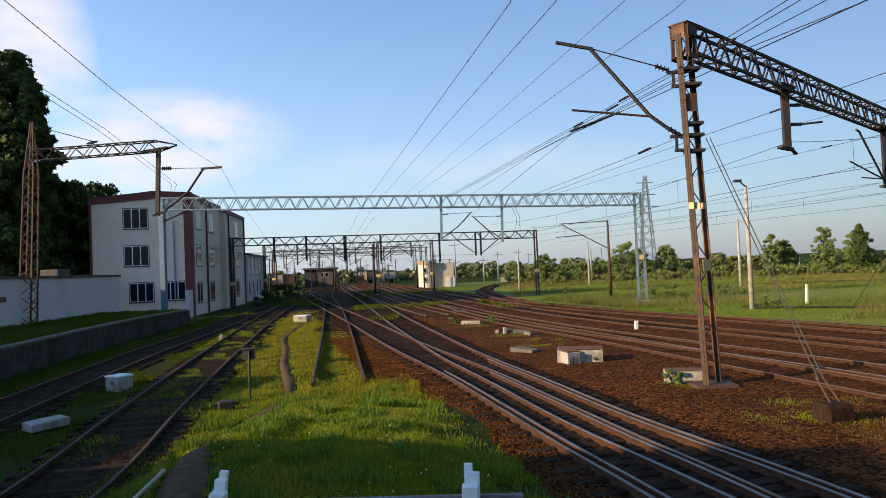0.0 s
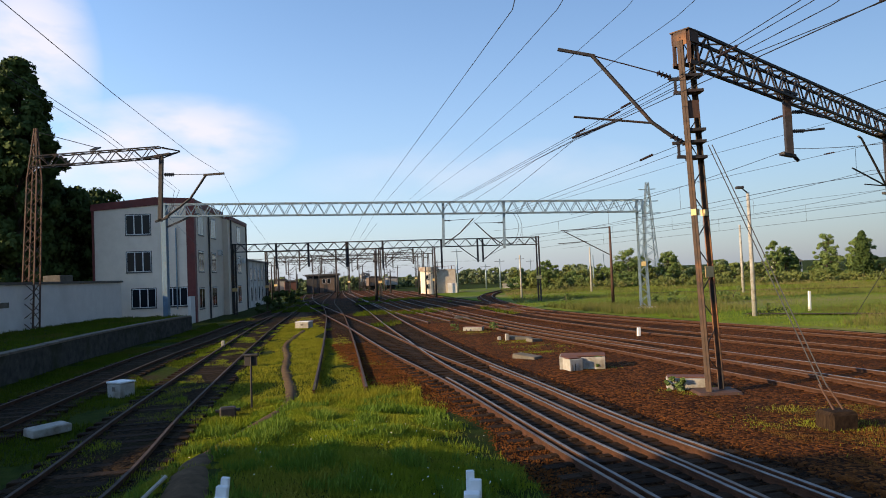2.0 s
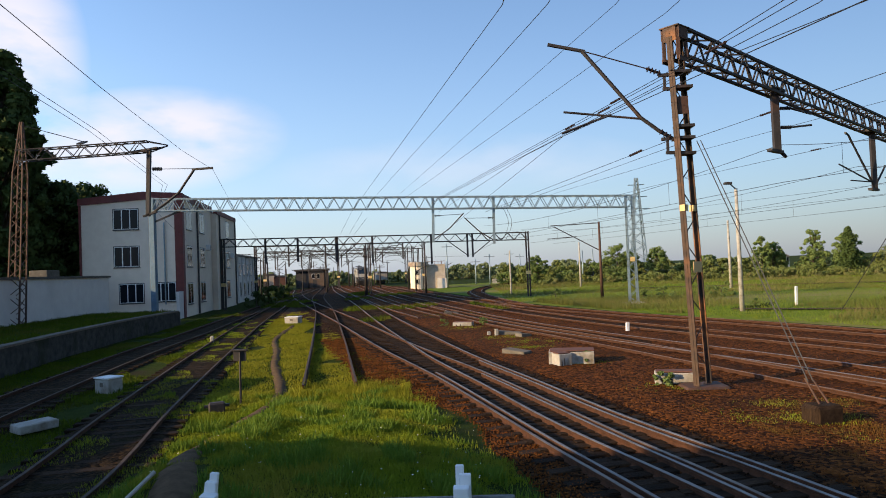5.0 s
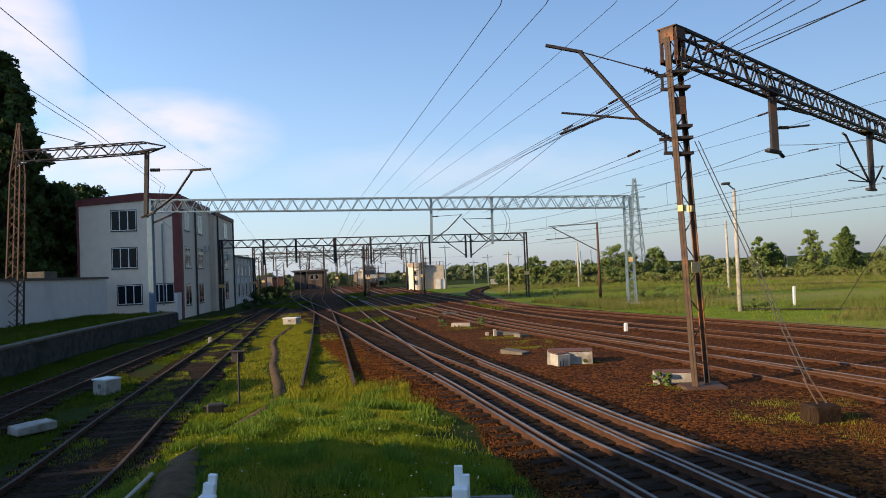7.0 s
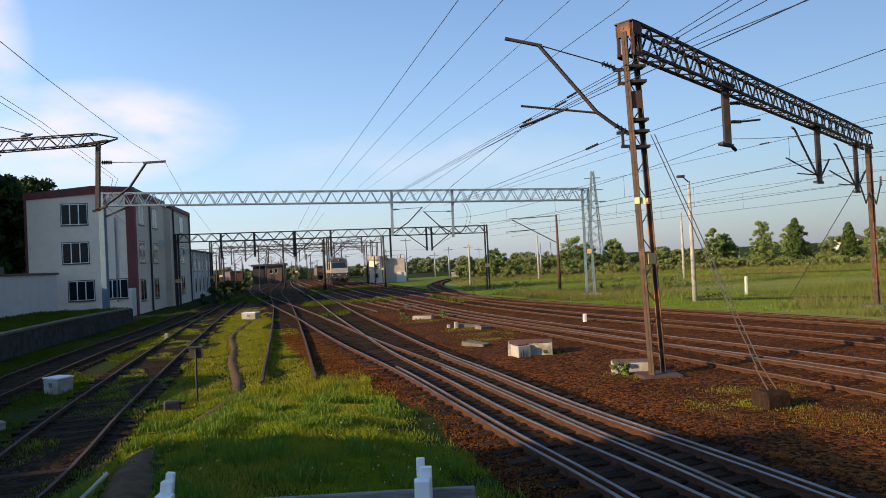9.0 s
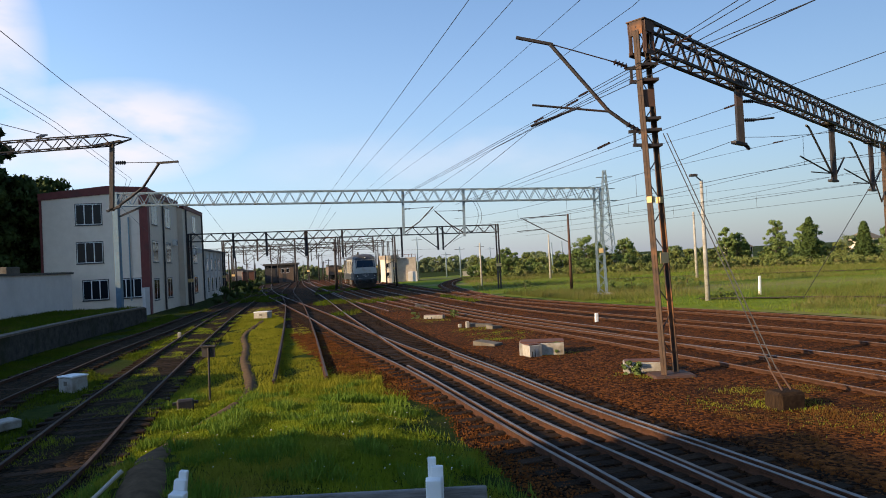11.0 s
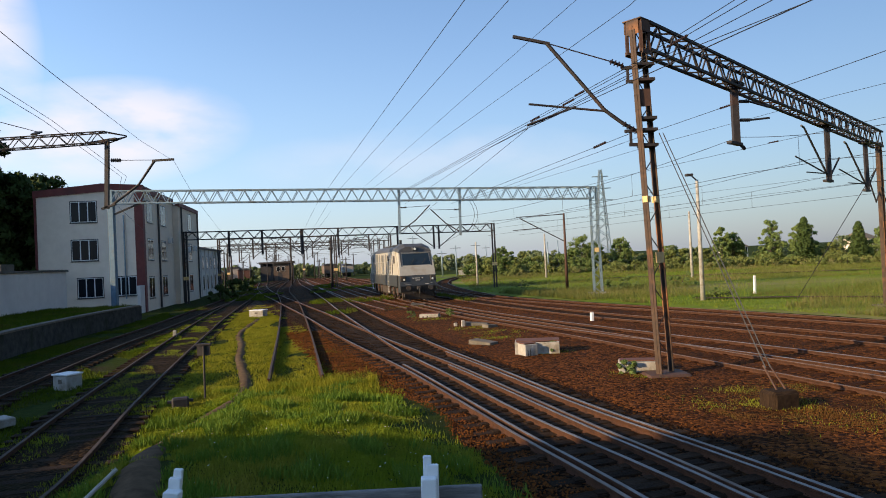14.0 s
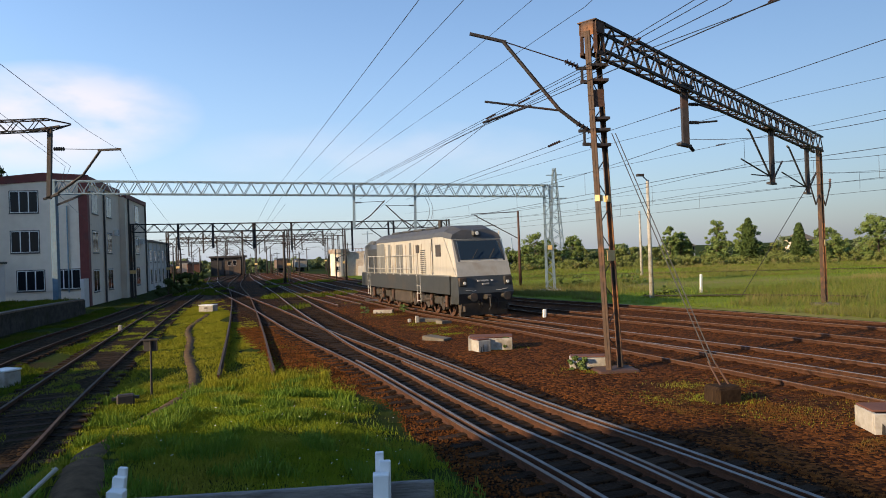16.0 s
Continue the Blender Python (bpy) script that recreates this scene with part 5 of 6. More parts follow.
# pale concrete fence at the edge of the meadow
root = thing("panel_fence", "far low pale concrete panel fence along the meadow", "fence")
for i in range(16):
    bm = bmesh.new()
    x, y = 6 + 1.9 * i, 138 - 0.3 * i
    box(bm, x - 0.9, y - 0.05, -0.1, x + 0.9, y + 0.05, 0.95)
    part("panel", bm, "pale_concrete", root)
for x, y, w, h, mat in ((84, 190, 3.4, 2.9, "white_plaster"), (120, 190, 3.6, 3.6, "plaster")):
    root = thing("house", "far small house half hidden by trees", "house", pose(x, y, 0, 0, 0, 20))
    bm = bmesh.new()
    box(bm, -w / 2, -4, -0.3, w / 2, 4, h)
    part("wall", bm, mat, root)
    bm = bmesh.new()
    prism(bm, [(-4.4, h), (4.4, h), (0, h + 1.8)], -w / 2 - 0.3, w / 2 + 0.3, "x")
    part("roof", bm, "concrete", root)
    for k in (-1, 1):
        window(root, pose(k * w / 4, -4, h * 0.45, 0, 0, 180), 1.4, 1.5, 2)


# ---- trees and shrubs ----
def leaf_clumps(centres, size, count, rng, flat=0.75):
    """Many small leaf blades scattered through rounded clumps."""
    V, F = [], []
    for c, r in centres:
        for _ in range(count):
            d = Vector((rng.gauss(0, 1), rng.gauss(0, 1), rng.gauss(0, 1))).normalized()
            p = c + Vector((d.x * r, d.y * r, d.z * r * flat)) * (rng.random() ** 0.4)
            a = Vector((rng.gauss(0, 1), rng.gauss(0, 1), rng.gauss(0, 1))).normalized()
            b = a.cross(d)
            if b.length < 1e-3:
                continue
            b.normalize()
            s = size * (0.6 + 0.8 * rng.random())
            k = len(V)
            V += [p - a * s, p + b * s * 0.55, p + a * s, p - b * s * 0.55]
            F.append((k, k + 1, k + 2, k + 3))
    return V, F


def crown_part(V, F, mat, root, name="crown"):
    me = bpy.data.meshes.new(name)
    me.from_pydata([tuple(v) for v in V], [], F)
    me.materials.append(M[mat])
    ob = new(name, me)
    ob.parent = root
    return ob


def tree(x, y, h, spread, mat, seed, label, kind="round", leaf=0.22, count=150, z0=0.0, clumps=34, category="tree", low=0.1):
    rng = random.Random(seed)
    root = thing("tree" if category == "tree" else "shrub", label, category, pose(x, y, z0))
    bm = bmesh.new()
    trunk_top = h * (0.62 if kind == "round" else 0.92)
    tube(bm, [(0, 0, -0.2), (rng.uniform(-0.1, 0.1), 0, h * 0.3), (rng.uniform(-0.3, 0.3), rng.uniform(-0.2, 0.2), trunk_top)], 0.022 * h + 0.03, 8, 0.02)
    centres = []
    for i in range(clumps):
        if kind == "conifer":
            f = 0.1 + 0.9 * (i + 0.5) / clumps
            rad = spread * (1 - f) ** 0.8 + 0.15
            a = i * 2.4 + rng.random()
            c = Vector((math.cos(a) * rad * 0.7, math.sin(a) * rad * 0.7, h * f))
            centres.append((c, rad * 0.34 + 0.18))
        elif kind == "column":
            f = 0.08 + 0.92 * (i + 0.5) / clumps
            rad = spread * min(1.0, (1 - f) * 2.6 + 0.05) ** 0.7 * rng.uniform(0.6, 1.15)
            a = i * 2.4 + rng.random()
            c = Vector((math.cos(a) * rad * 0.8, math.sin(a) * rad * 0.8, h * f))
            centres.append((c, spread * rng.uniform(0.14, 0.30)))
        else:
            a, e = rng.random() * 6.283, rng.random()
            f = low + (1 - low) * e
            rad = spread * math.sqrt(max(0.05, 1 - ((f - 0.42) / 0.6) ** 2)) * (0.25 + 0.85 * rng.random() ** 0.7)
            c = Vector((math.cos(a) * rad * 0.85, math.sin(a) * rad * 0.85, h * f * 0.95))
            centres.append((c, spread * (0.10 + 0.20 * rng.random() ** 1.5)))
        if i % 3 == 0:
            z = min(c.z * 0.75, trunk_top * 0.95)
            tube(bm, [(0, 0, z), (c.x * 0.55, c.y * 0.55, (z + c.z) / 2 + 0.1), c], 0.007 * h, 5, 0.01)
    part("trunk", bm, "bark", root)
    V, F = leaf_clumps(centres, leaf, count, rng)
    crown_part(V, F, mat, root)
    return root


# dark trees behind the annex
for i, (x, y, h, s, kind) in enumerate(((-37.9, 55, 21.6, 3.6, "column"), (-41.8, 54, 20, 4.6, "column"), (-41.0, 57, 15, 4.2, "round"), (-36.8, 60, 11.8, 3.6, "round"), (-40, 62, 13.5, 4.6, "round"), (-41, 74, 13.5, 4.5, "round"), (-46, 70, 11.5, 5.0, "round"), (-38.2, 67, 11.8, 3.6, "round"), (-47, 82, 10.5, 5, "round"), (-45, 56, 14, 4.5, "round"))):
    tree(x, y, h, s, "leaf_dark", 20 + i, "tall dark-leaved tree behind the annex" if kind == "round" else "tall dark conifer rising above the annex", kind, 0.24, 150 if kind == "round" else 260, 0.9, 190 if kind == "column" else 130, low=0.15)
# trees and shrubs along the far side of the meadow
rng = random.Random(9)
far = [(54, 108, 7.2, 2.4, "round"), (49.5, 112, 5.6, 2.2, "round"), (57, 104, 6.4, 2.6, "round"), (55.6, 101, 7.0, 1.5, "conifer"), (62.5, 99, 5.9, 1.4, "conifer"), (47, 110, 6.5, 1.6, "round"), (66, 98, 5.2, 2.4, "round"), (70, 92, 6.8, 3.0, "round"), (78, 96, 5.0, 2.4, "round"), (26, 118, 6.4, 3.2, "round"), (33, 119, 5.6, 2.2, "round"), (12.3, 118, 5.0, 2.2, "round"), (83, 92, 6.0, 2.6, "round"), (71, 78, 7.6, 3.0, "round"), (69, 84, 10.5, 3.2, "conifer"), (30, 128, 5.2, 2.6, "round")]
for i, (x, y, h, s, kind) in enumerate(far):
    tree(x, y, h, s, "leaf" if kind == "round" else "leaf_dark", 60 + i, "green bushy tree at the far edge of the meadow" if kind == "round" else "dark pointed spruce at the far edge of the meadow", kind, 0.15, 90, 0, 90, low=0.0)
for i in range(92):
    f = i / 91
    x = 8 + 92 * f + rng.uniform(-1, 1)
    y = 132 - 44 * f * f + rng.uniform(-5, 6)
    tree(x, y, rng.uniform(2.0, 4.2), rng.uniform(1.7, 2.8), ("leaf", "leaf_rough", "leaf_hazed")[i % 3], 100 + i, "leafy green shrub in the hedge beyond the meadow", "round", 0.17, 62, 0, 40, "shrub", 0.0)
for i in range(84):
    f = i / 83
    x = 11 + 78 * f + rng.uniform(-1.5, 1.5)
    y = 122 - 46 * f * f - rng.uniform(0, 15)
    tree(x, y, rng.uniform(0.7, 1.9), rng.uniform(1.0, 2.4), "leaf_rough", 400 + i, "low rough bush of olive scrub at the meadow edge", "round", 0.13, 46, 0, 22, "shrub", 0.0)
for i in range(46):
    x = -75 + 118 * i / 45 + rng.uniform(-1.5, 1.5)
    y = 215 + rng.uniform(-14, 14) - 20 * (1 if x > 10 else 0)
    tree(x, y, rng.uniform(2.8, 4.6), rng.uniform(2.6, 4.2), "leaf_hazed", 200 + i, "green tree on the far side of the yard, paled for haze", "round", 0.3, 110, 0, 22, low=0.0)
for i, (x, y, h) in enumerate(((16.5, 58, 1.1), (22, 60, 1.3), (14.5, 57, 0.9), (19, 46, 0.5), (9, 70, 0.9), (-22.4, 72, 1.6), (-23.5, 80, 2.2), (-26, 96, 1.6), (-29.5, 106, 1.8), (-31, 114, 2.0), (3.8, 22.6, 0.45), (5.0, 18.0, 0.4), (0.8, 39, 0.45), (-1.4, 39.5, 0.4))):
    tree(x, y, h, h * 0.9, "leaf" if x > -20 else "leaf_dark", 300 + i, "low leafy green weed bush beside the tracks", "round", 0.022 + 0.035 * h, 170, 0, 14, "shrub", 0.0)


# ---- grass: blades as stuff ----
def blades(name, label, mat, count, place, h0, h1, seed, width=0.012, tuft=1.0, spread=0.03):
    rng = random.Random(seed)
    V, F = [], []
    tries = 0
    while len(F) < count and tries < count * 6:
        tries += 1
        p = place(rng)
        if p is None:
            continue
        x, y, z = p
        h = rng.uniform(h0, h1) * (1.0 + 1.1 * tuft * max(-0.6, noise.noise(Vector((x * 1.6, y * 1.2, seed)))))
        a = rng.random() * 6.283
        w = width * (0.7 + 0.8 * rng.random()) * (1 + y * spread)
        lx, ly = rng.gauss(0, 0.35) * h, rng.gauss(0, 0.35) * h
        k = len(V)
        V += [(x - w * math.cos(a), y - w * math.sin(a), z - 0.02), (x + w * math.cos(a), y + w * math.sin(a), z - 0.02), (x + lx, y + ly, z + h)]
        F.append((k, k + 1, k + 2))
    me = bpy.data.meshes.new(name)
    me.from_pydata(V, [], F)
    me.materials.append(M[mat])
    return tagged(new(name, me), label, "grass", kind="stuff")


def line_x(key, y):
    L = LINES[key]
    best = min(L, key=lambda p: abs(p.y - y))
    return best.x


TABLE = {k: [line_x(k, y) for y in range(-6, 64)] for k in ("siding", "platform", "turnout", "stub", "outer")}


def at_line(key, y):
    return TABLE[key][max(0, min(69, int(round(y)) + 6))]


PATH_NEAR = {k: [p for p in path_line if abs(p.y - k) < 1.7] for k in range(-8, 64)}


def path_gap(x, y):
    """Whether a spot lies clear of the trodden path."""
    limit = (0.06 if y > 16 else 0.13) + 0.08 * noise.noise(Vector((x * 2.3, y * 2.3, 1)))
    return all((x - p.x) ** 2 + (y - p.y) ** 2 > limit for p in PATH_NEAR[int(round(y))])


def on_mound(r):
    y = 2.5 + 17 * r.random() ** 1.3
    x = r.uniform(at_line("siding", y) + 1.3, at_line("turnout", y) - 1.7)
    edge = at_line("turnout", y) - 2.6 + 0.9 * noise.noise(Vector((y * 0.9, x * 0.9, 4)))
    if x > edge and r.random() < min(0.97, (x - edge) * 1.6):
        return None
    if not path_gap(x, y):
        return None
    return x, y, ground_height(x, y)


def on_verge(r):
    y = r.uniform(17, 60)
    x0, x1 = at_line("siding", y) + 1.2, at_line("turnout", y) - 1.7
    if x1 <= x0:
        return None
    x = r.uniform(x0, x1)
    if not path_gap(x, y) or noise.noise(Vector((x * 0.5, y * 0.3, 2))) < -0.42:
        return None
    return x, y, ground_height(x, y)


def on_left(r):
    y = r.uniform(6, 62)
    x = r.uniform(at_line("platform", y) - 3.2, at_line("siding", y) - 0.6)
    if abs(x - at_line("platform", y)) < 0.9 or noise.noise(Vector((x * 0.4, y * 0.25, 5))) < -0.15:
        return None
    return x, y, ground_height(x, y)


def in_meadow(r):
    y = r.uniform(18, 120)
    x = at_line("outer", y) + 2.4 + 1.2 + 60 * r.random() ** 1.8 if y < 63 else r.uniform(4, 70)
    return x, y, 0.0


def on_platform(r):
    i = r.randrange(len(PLAT))
    p = PLAT[i]
    return p.x - r.uniform(0.45, 7), p.y + r.uniform(-0.5, 0.5), 1.1


def in_siding(r):
    y = r.uniform(6, 50)
    x = at_line("siding", y) + r.uniform(-1.3, 1.3)
    if noise.noise(Vector((x * 0.8, y * 0.5, 9))) < 0.05:
        return None
    return x, y, 0.04


def in_tall_grass(r):
    x, y, z = in_meadow(r)
    if noise.noise(Vector((x * 0.05, y * 0.16, 7))) < 0.02:
        return None
    return x, y, z


def mound_tufts(r):
    p = on_mound(r)
    if p is None or p[1] > 18.5 or noise.noise(Vector((p[0] * 1.4, p[1] * 1.1, 11))) < 0.12:
        return None
    return p


def mound_lip(r):
    x, y = -3.3 + r.uniform(-1.5, 1.7), r.gauss(18.6, 0.7)
    return x - 0.12 * (y - 18), y, ground_height(x, y)


def in_throat(r):
    y = 44 + 70 * r.random()
    L = LINES["main"]
    i = min(len(L) - 1, int(y + 9))
    x = L[i].x + r.uniform(-11, 11)
    if noise.noise(Vector((x * 0.22, y * 0.09, 15))) < 0.24:
        return None
    return x, y, 0.04


def straw_spot(r):
    y = r.uniform(9.5, 15.5)
    x = 7.4 - 0.30 * (y - 10) + r.uniform(-1.1, 4.5)
    if noise.noise(Vector((x * 0.6, y * 0.6, 19))) < -0.08:
        return None
    return x, y, 0.04


blades("mound_grass", "short green grass on the ramp beside the fence", "blade", 260000, on_mound, 0.03, 0.095, 1, 0.006)
blades("mound_tufts", "taller leafy weeds in clumps on the grassy ramp", "weed_leaf", 26000, mound_tufts, 0.08, 0.20, 21, 0.011, 0.8)
blades("seeding_grass", "pale seeding grass where the dead-end rails stop", "blade_dry", 9000, mound_lip, 0.06, 0.22, 22, 0.006)
blades("verge_grass", "sunlit yellow-green grass between the tracks", "blade_dry", 120000, on_verge, 0.03, 0.09, 2, 0.007)
blades("lineside_grass", "green grass beside the platform wall, darkened in colour for shade", "blade_dense", 70000, on_left, 0.04, 0.13, 3, 0.008)
blades("meadow_grass", "short uneven meadow grass", "blade_field", 150000, in_meadow, 0.04, 0.16, 4, 0.006, 1.0, 0.02)
blades("tall_meadow_grass", "tall olive and straw-coloured meadow grass in drifts", "blade_tall", 90000, in_tall_grass, 0.15, 0.5, 24, 0.006, 0.8, 0.02)
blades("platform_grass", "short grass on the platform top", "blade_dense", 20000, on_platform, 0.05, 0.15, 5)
blades("track_weeds", "weeds growing between the sleepers", "blade", 30000, in_siding, 0.02, 0.09, 6, 0.007)
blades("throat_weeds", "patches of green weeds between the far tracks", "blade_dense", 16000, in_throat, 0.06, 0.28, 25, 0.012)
blades("straw_grass", "dry straw-coloured grass thinly covering the red ballast", "blade_straw", 26000, straw_spot, 0.015, 0.06, 26, 0.005)


SPOTS = [(5.3, 17.6, 0.9, 0.5), (7.0, 15.2, 1.4, 0.5), (8.0, 12.2, 1.8, 0.8), (3.9, 22.6, 0.6, 0.35), (-0.2, 37.6, 1.3, 1.4), (-1.5, 48.5, 2.2, 1.6), (1.7, 31.6, 1.2, 1.0), (2.6, 29.4, 1.3, 0.8), (6.0, 14.0, 0.9, 0.6), (2.3, 27.5, 0.8, 0.5), (6.9, 13.6, 0.8, 0.5)]


def on_ballast(r):
    x, y, a, b = SPOTS[r.randrange(len(SPOTS))]
    return x + r.gauss(0, a * 0.5), y + r.gauss(0, b * 0.6), 0.03


blades("ballast_weeds", "low green weeds scattered over the red ballast", "blade", 12000, on_ballast, 0.02, 0.08, 12, 0.006)


def flowers():
    rng_ = random.Random(31)
    V, F = [], []
    while len(F) < 170:
        p = on_mound(rng_)
        if p is None or p[1] > 14:
            continue
        x, y, z = p
        z += rng_.uniform(0.06, 0.1)
        r = rng_.uniform(0.004, 0.009)
        k = len(V)
        V += [(x - r, y - r, z), (x + r, y - r, z + 0.004), (x + r, y + r, z + 0.01), (x - r, y + r, z + 0.006)]
        F.append((k, k + 1, k + 2, k + 3))
    me = bpy.data.meshes.new("clover_flowers")
    me.from_pydata(V, [], F)
    me.materials.append(M["white_paint"])
    tagged(new("clover_flowers", me), "tiny white clover flowers dotted through the grass", "flowers", kind="stuff")


flowers()


def stones(name, label, mat, count, place, seed, s0, s1):
    rng = random.Random(seed)
    V, F = [], []
    while len(F) < count * 8:
        x, y = place(rng)
        s = rng.uniform(s0, s1)
        k = len(V)
        z = 0.05 + s * 0.2
        j = lambda: rng.uniform(0.6, 1.2) * s
        V += [(x + j(), y, z), (x, y + j(), z), (x - j(), y, z), (x, y - j(), z), (x, y, z + 0.8 * j()), (x, y, z - s)]
        F += [(k, k + 1, k + 4), (k + 1, k + 2, k + 4), (k + 2, k + 3, k + 4), (k + 3, k, k + 4), (k + 1, k, k + 5), (k + 2, k + 1, k + 5), (k + 3, k + 2, k + 5), (k, k + 3, k + 5)]
    me = bpy.data.meshes.new(name)
    me.from_pydata(V, [], F)
    me.materials.append(M[mat])
    return tagged(new(name, me), label, "ballast stones", kind="stuff")


def red_spot(r):
    y = 8 + 45 * r.random() ** 1.6
    L = LINES["main"]
    x = line_main[max(0, min(69, int(round(y)) + 6))] + 1.6 + r.random() * 11
    return x, y


def dark_spot(r):
    y = 5 + 40 * r.random() ** 1.5
    i = max(0, min(69, int(round(y)) + 6))
    return r.uniform(TABLE["turnout"][i] - 2.2, line_main[i] + 1.6), y


def brown_spot(r):
    y = 8 + 26 * r.random()
    return at_line("turnout", y) - r.uniform(0.9, 2.9), y


line_main = [line_x("main", y) for y in range(-6, 64)]
stones("brown_stones", "loose brown ballast stones beside the turnout", "stone", 14000, brown_spot, 14, 0.012, 0.030)
stones("red_stones", "loose rust-red ballast stones", "stone", 42000, red_spot, 7, 0.010, 0.027)
stones("dark_stones", "loose dark ballast stones between the rails", "dark_ballast", 16000, dark_spot, 8, 0.01, 0.024)


# ---- locomotive ----
def ring_loft(bm, rings, close=True):
    R = [[bm.verts.new(p) for p in ring] for ring in rings]
    n = len(R[0])
    for a, b in zip(R, R[1:]):
        for k in range(n):
            bm.faces.new((a[k], a[(k + 1) % n], b[(k + 1) % n], b[k]))
    bm.faces.new(R[0])
    bm.faces.new(R[-1][::-1])
    return bm


LOCO_LEN, STRETCH = 15.6, 1.16


def locomotive():
    """Front at local y = 0, looking down -y; rails at z = 0."""
    root = thing("diesel_locomotive", "cream and grey diesel locomotive rolling along the track", "locomotive")
    L = LOCO_LEN

    def upper(w, z0, z1, zr, y, lean=0.0):
        return [(-w, y, z0), (-w, y + lean * 0.5, z1), (-w * 0.72, y + lean, zr - 0.12), (0, y + lean, zr), (w * 0.72, y + lean, zr - 0.12), (w, y + lean * 0.5, z1), (w, y, z0)]
    # cab: cream sides
    bm = bmesh.new()
    prism(bm, [(0.35, 1.95), (0.95, 2.75), (1.62, 3.72), (2.9, 3.78), (3.0, 1.95)], -1.47, -1.38, "x")
    part("cab_side", bm, "cream", root)
    bm = bmesh.new()
    prism(bm, [(0.35, 1.95), (0.95, 2.75), (1.62, 3.72), (2.9, 3.78), (3.0, 1.95)], 1.38, 1.47, "x")
    part("cab_side", bm, "cream", root)
    bm = bmesh.new()
    ring_loft(bm, [[(-1.43, 0.30, 1.95), (1.43, 0.30, 1.95), (1.46, 0.6, 1.95), (-1.46, 0.6, 1.95)], [(-1.41, 0.46, 2.55), (1.41, 0.46, 2.55), (1.46, 0.95, 2.6), (-1.46, 0.95, 2.6)]])
    part("nose_panel", bm, "cream", root, "cream nose panel under the windscreen")
    bm = bmesh.new()
    ring_loft(bm, [[(-1.41, 0.48, 2.56), (1.41, 0.48, 2.56), (1.44, 1.0, 2.6), (-1.44, 1.0, 2.6)], [(-1.32, 1.02, 3.62), (1.32, 1.02, 3.62), (1.44, 1.6, 3.68), (-1.44, 1.6, 3.68)]])
    pillar = part("windscreen_frame", bm, "cream", root)
    bm = bmesh.new()
    vs = [bm.verts.new(p) for p in ((-1.12, 0.54, 2.68), (1.12, 0.54, 2.68), (1.06, 0.95, 3.50), (-1.06, 0.95, 3.50))]
    f0 = bm.faces.new(vs)
    g = bmesh.ops.extrude_face_region(bm, geom=[f0])
    for v in g["geom"]:
        if isinstance(v, bmesh.types.BMVert):
            v.co += Vector((0, -0.03, 0.01))
    part("windscreen", bm, "windscreen", pillar, "wide dark windscreen")
    bm = bmesh.new()
    for s in (-0.5, 0.4):
        bar(bm, (s, 0.47, 2.72), (s + 0.35, 0.63, 3.12), 0.02)
    part("wiper", bm, "loco_dark", pillar)
    bm = bmesh.new()
    bar(bm, (-1.12, 0.955, 3.53), (1.12, 0.955, 3.53), 0.05, 0.10)
    part("sun_strip", bm, "loco_panel", pillar, "pale strip along the top of the windscreen")
    for s in (-1, 1):
        bm = bmesh.new()
        prism(bm, [(0.50, 2.60), (0.62, 2.60), (1.02, 3.56), (0.94, 3.58)], s * 1.20 - 0.06, s * 1.20 + 0.06, "x")
        part("corner_pillar", bm, "loco_roof", pillar, "dark windscreen pillar")
    # cab roof cap
    bm = bmesh.new()
    ring_loft(bm, [[(-1.36, 1.0, 3.60), (1.36, 1.0, 3.60), (1.24, 1.05, 3.82), (0.7, 1.18, 4.02), (-0.7, 1.18, 4.02), (-1.24, 1.05, 3.82)],
                   [(-1.47, 1.62, 3.70), (1.47, 1.62, 3.70), (1.36, 1.75, 3.98), (0.85, 1.9, 4.25), (-0.85, 1.9, 4.25), (-1.36, 1.75, 3.98)],
                   [(-1.48, 3.0, 3.74), (1.48, 3.0, 3.74), (1.36, 3.0, 3.98), (0.85, 3.0, 4.27), (-0.85, 3.0, 4.27), (-1.36, 3.0, 3.98)]])
    part("cab_roof", bm, "loco_roof", root, "grey rounded cab roof")
    bm = bmesh.new()
    box(bm, -0.22, 0.92, 3.72, 0.22, 1.4, 3.98, 0.05)
    hl = part("headlight_housing", bm, "loco_grey", root)
    bm = bmesh.new()
    tube(bm, [(0, 0.89, 3.85), (0, 0.95, 3.85)], 0.09, 14)
    part("headlight", bm, "lamp_lens", hl, "round roof headlight")
    # body
    bm = bmesh.new()
    prof = [(-1.44, 1.95), (-1.44, 3.70), (-1.38, 3.80), (1.38, 3.80), (1.44, 3.70), (1.44, 1.95)]
    prism(bm, prof, 3.0, 11.9)
    prof2 = [(-1.3, 1.95), (-1.3, 3.4), (-1.1, 3.7), (1.1, 3.7), (1.3, 3.4), (1.3, 1.95)]
    part("body", bm, "cream", root, "cream engine housing with dirt streaks")
    bm = bmesh.new()
    prism(bm, prof2, 11.9, 14.4)
    part("rear_hood", bm, "loco_grey", root, "dark grey rear hood")
    bm = bmesh.new()
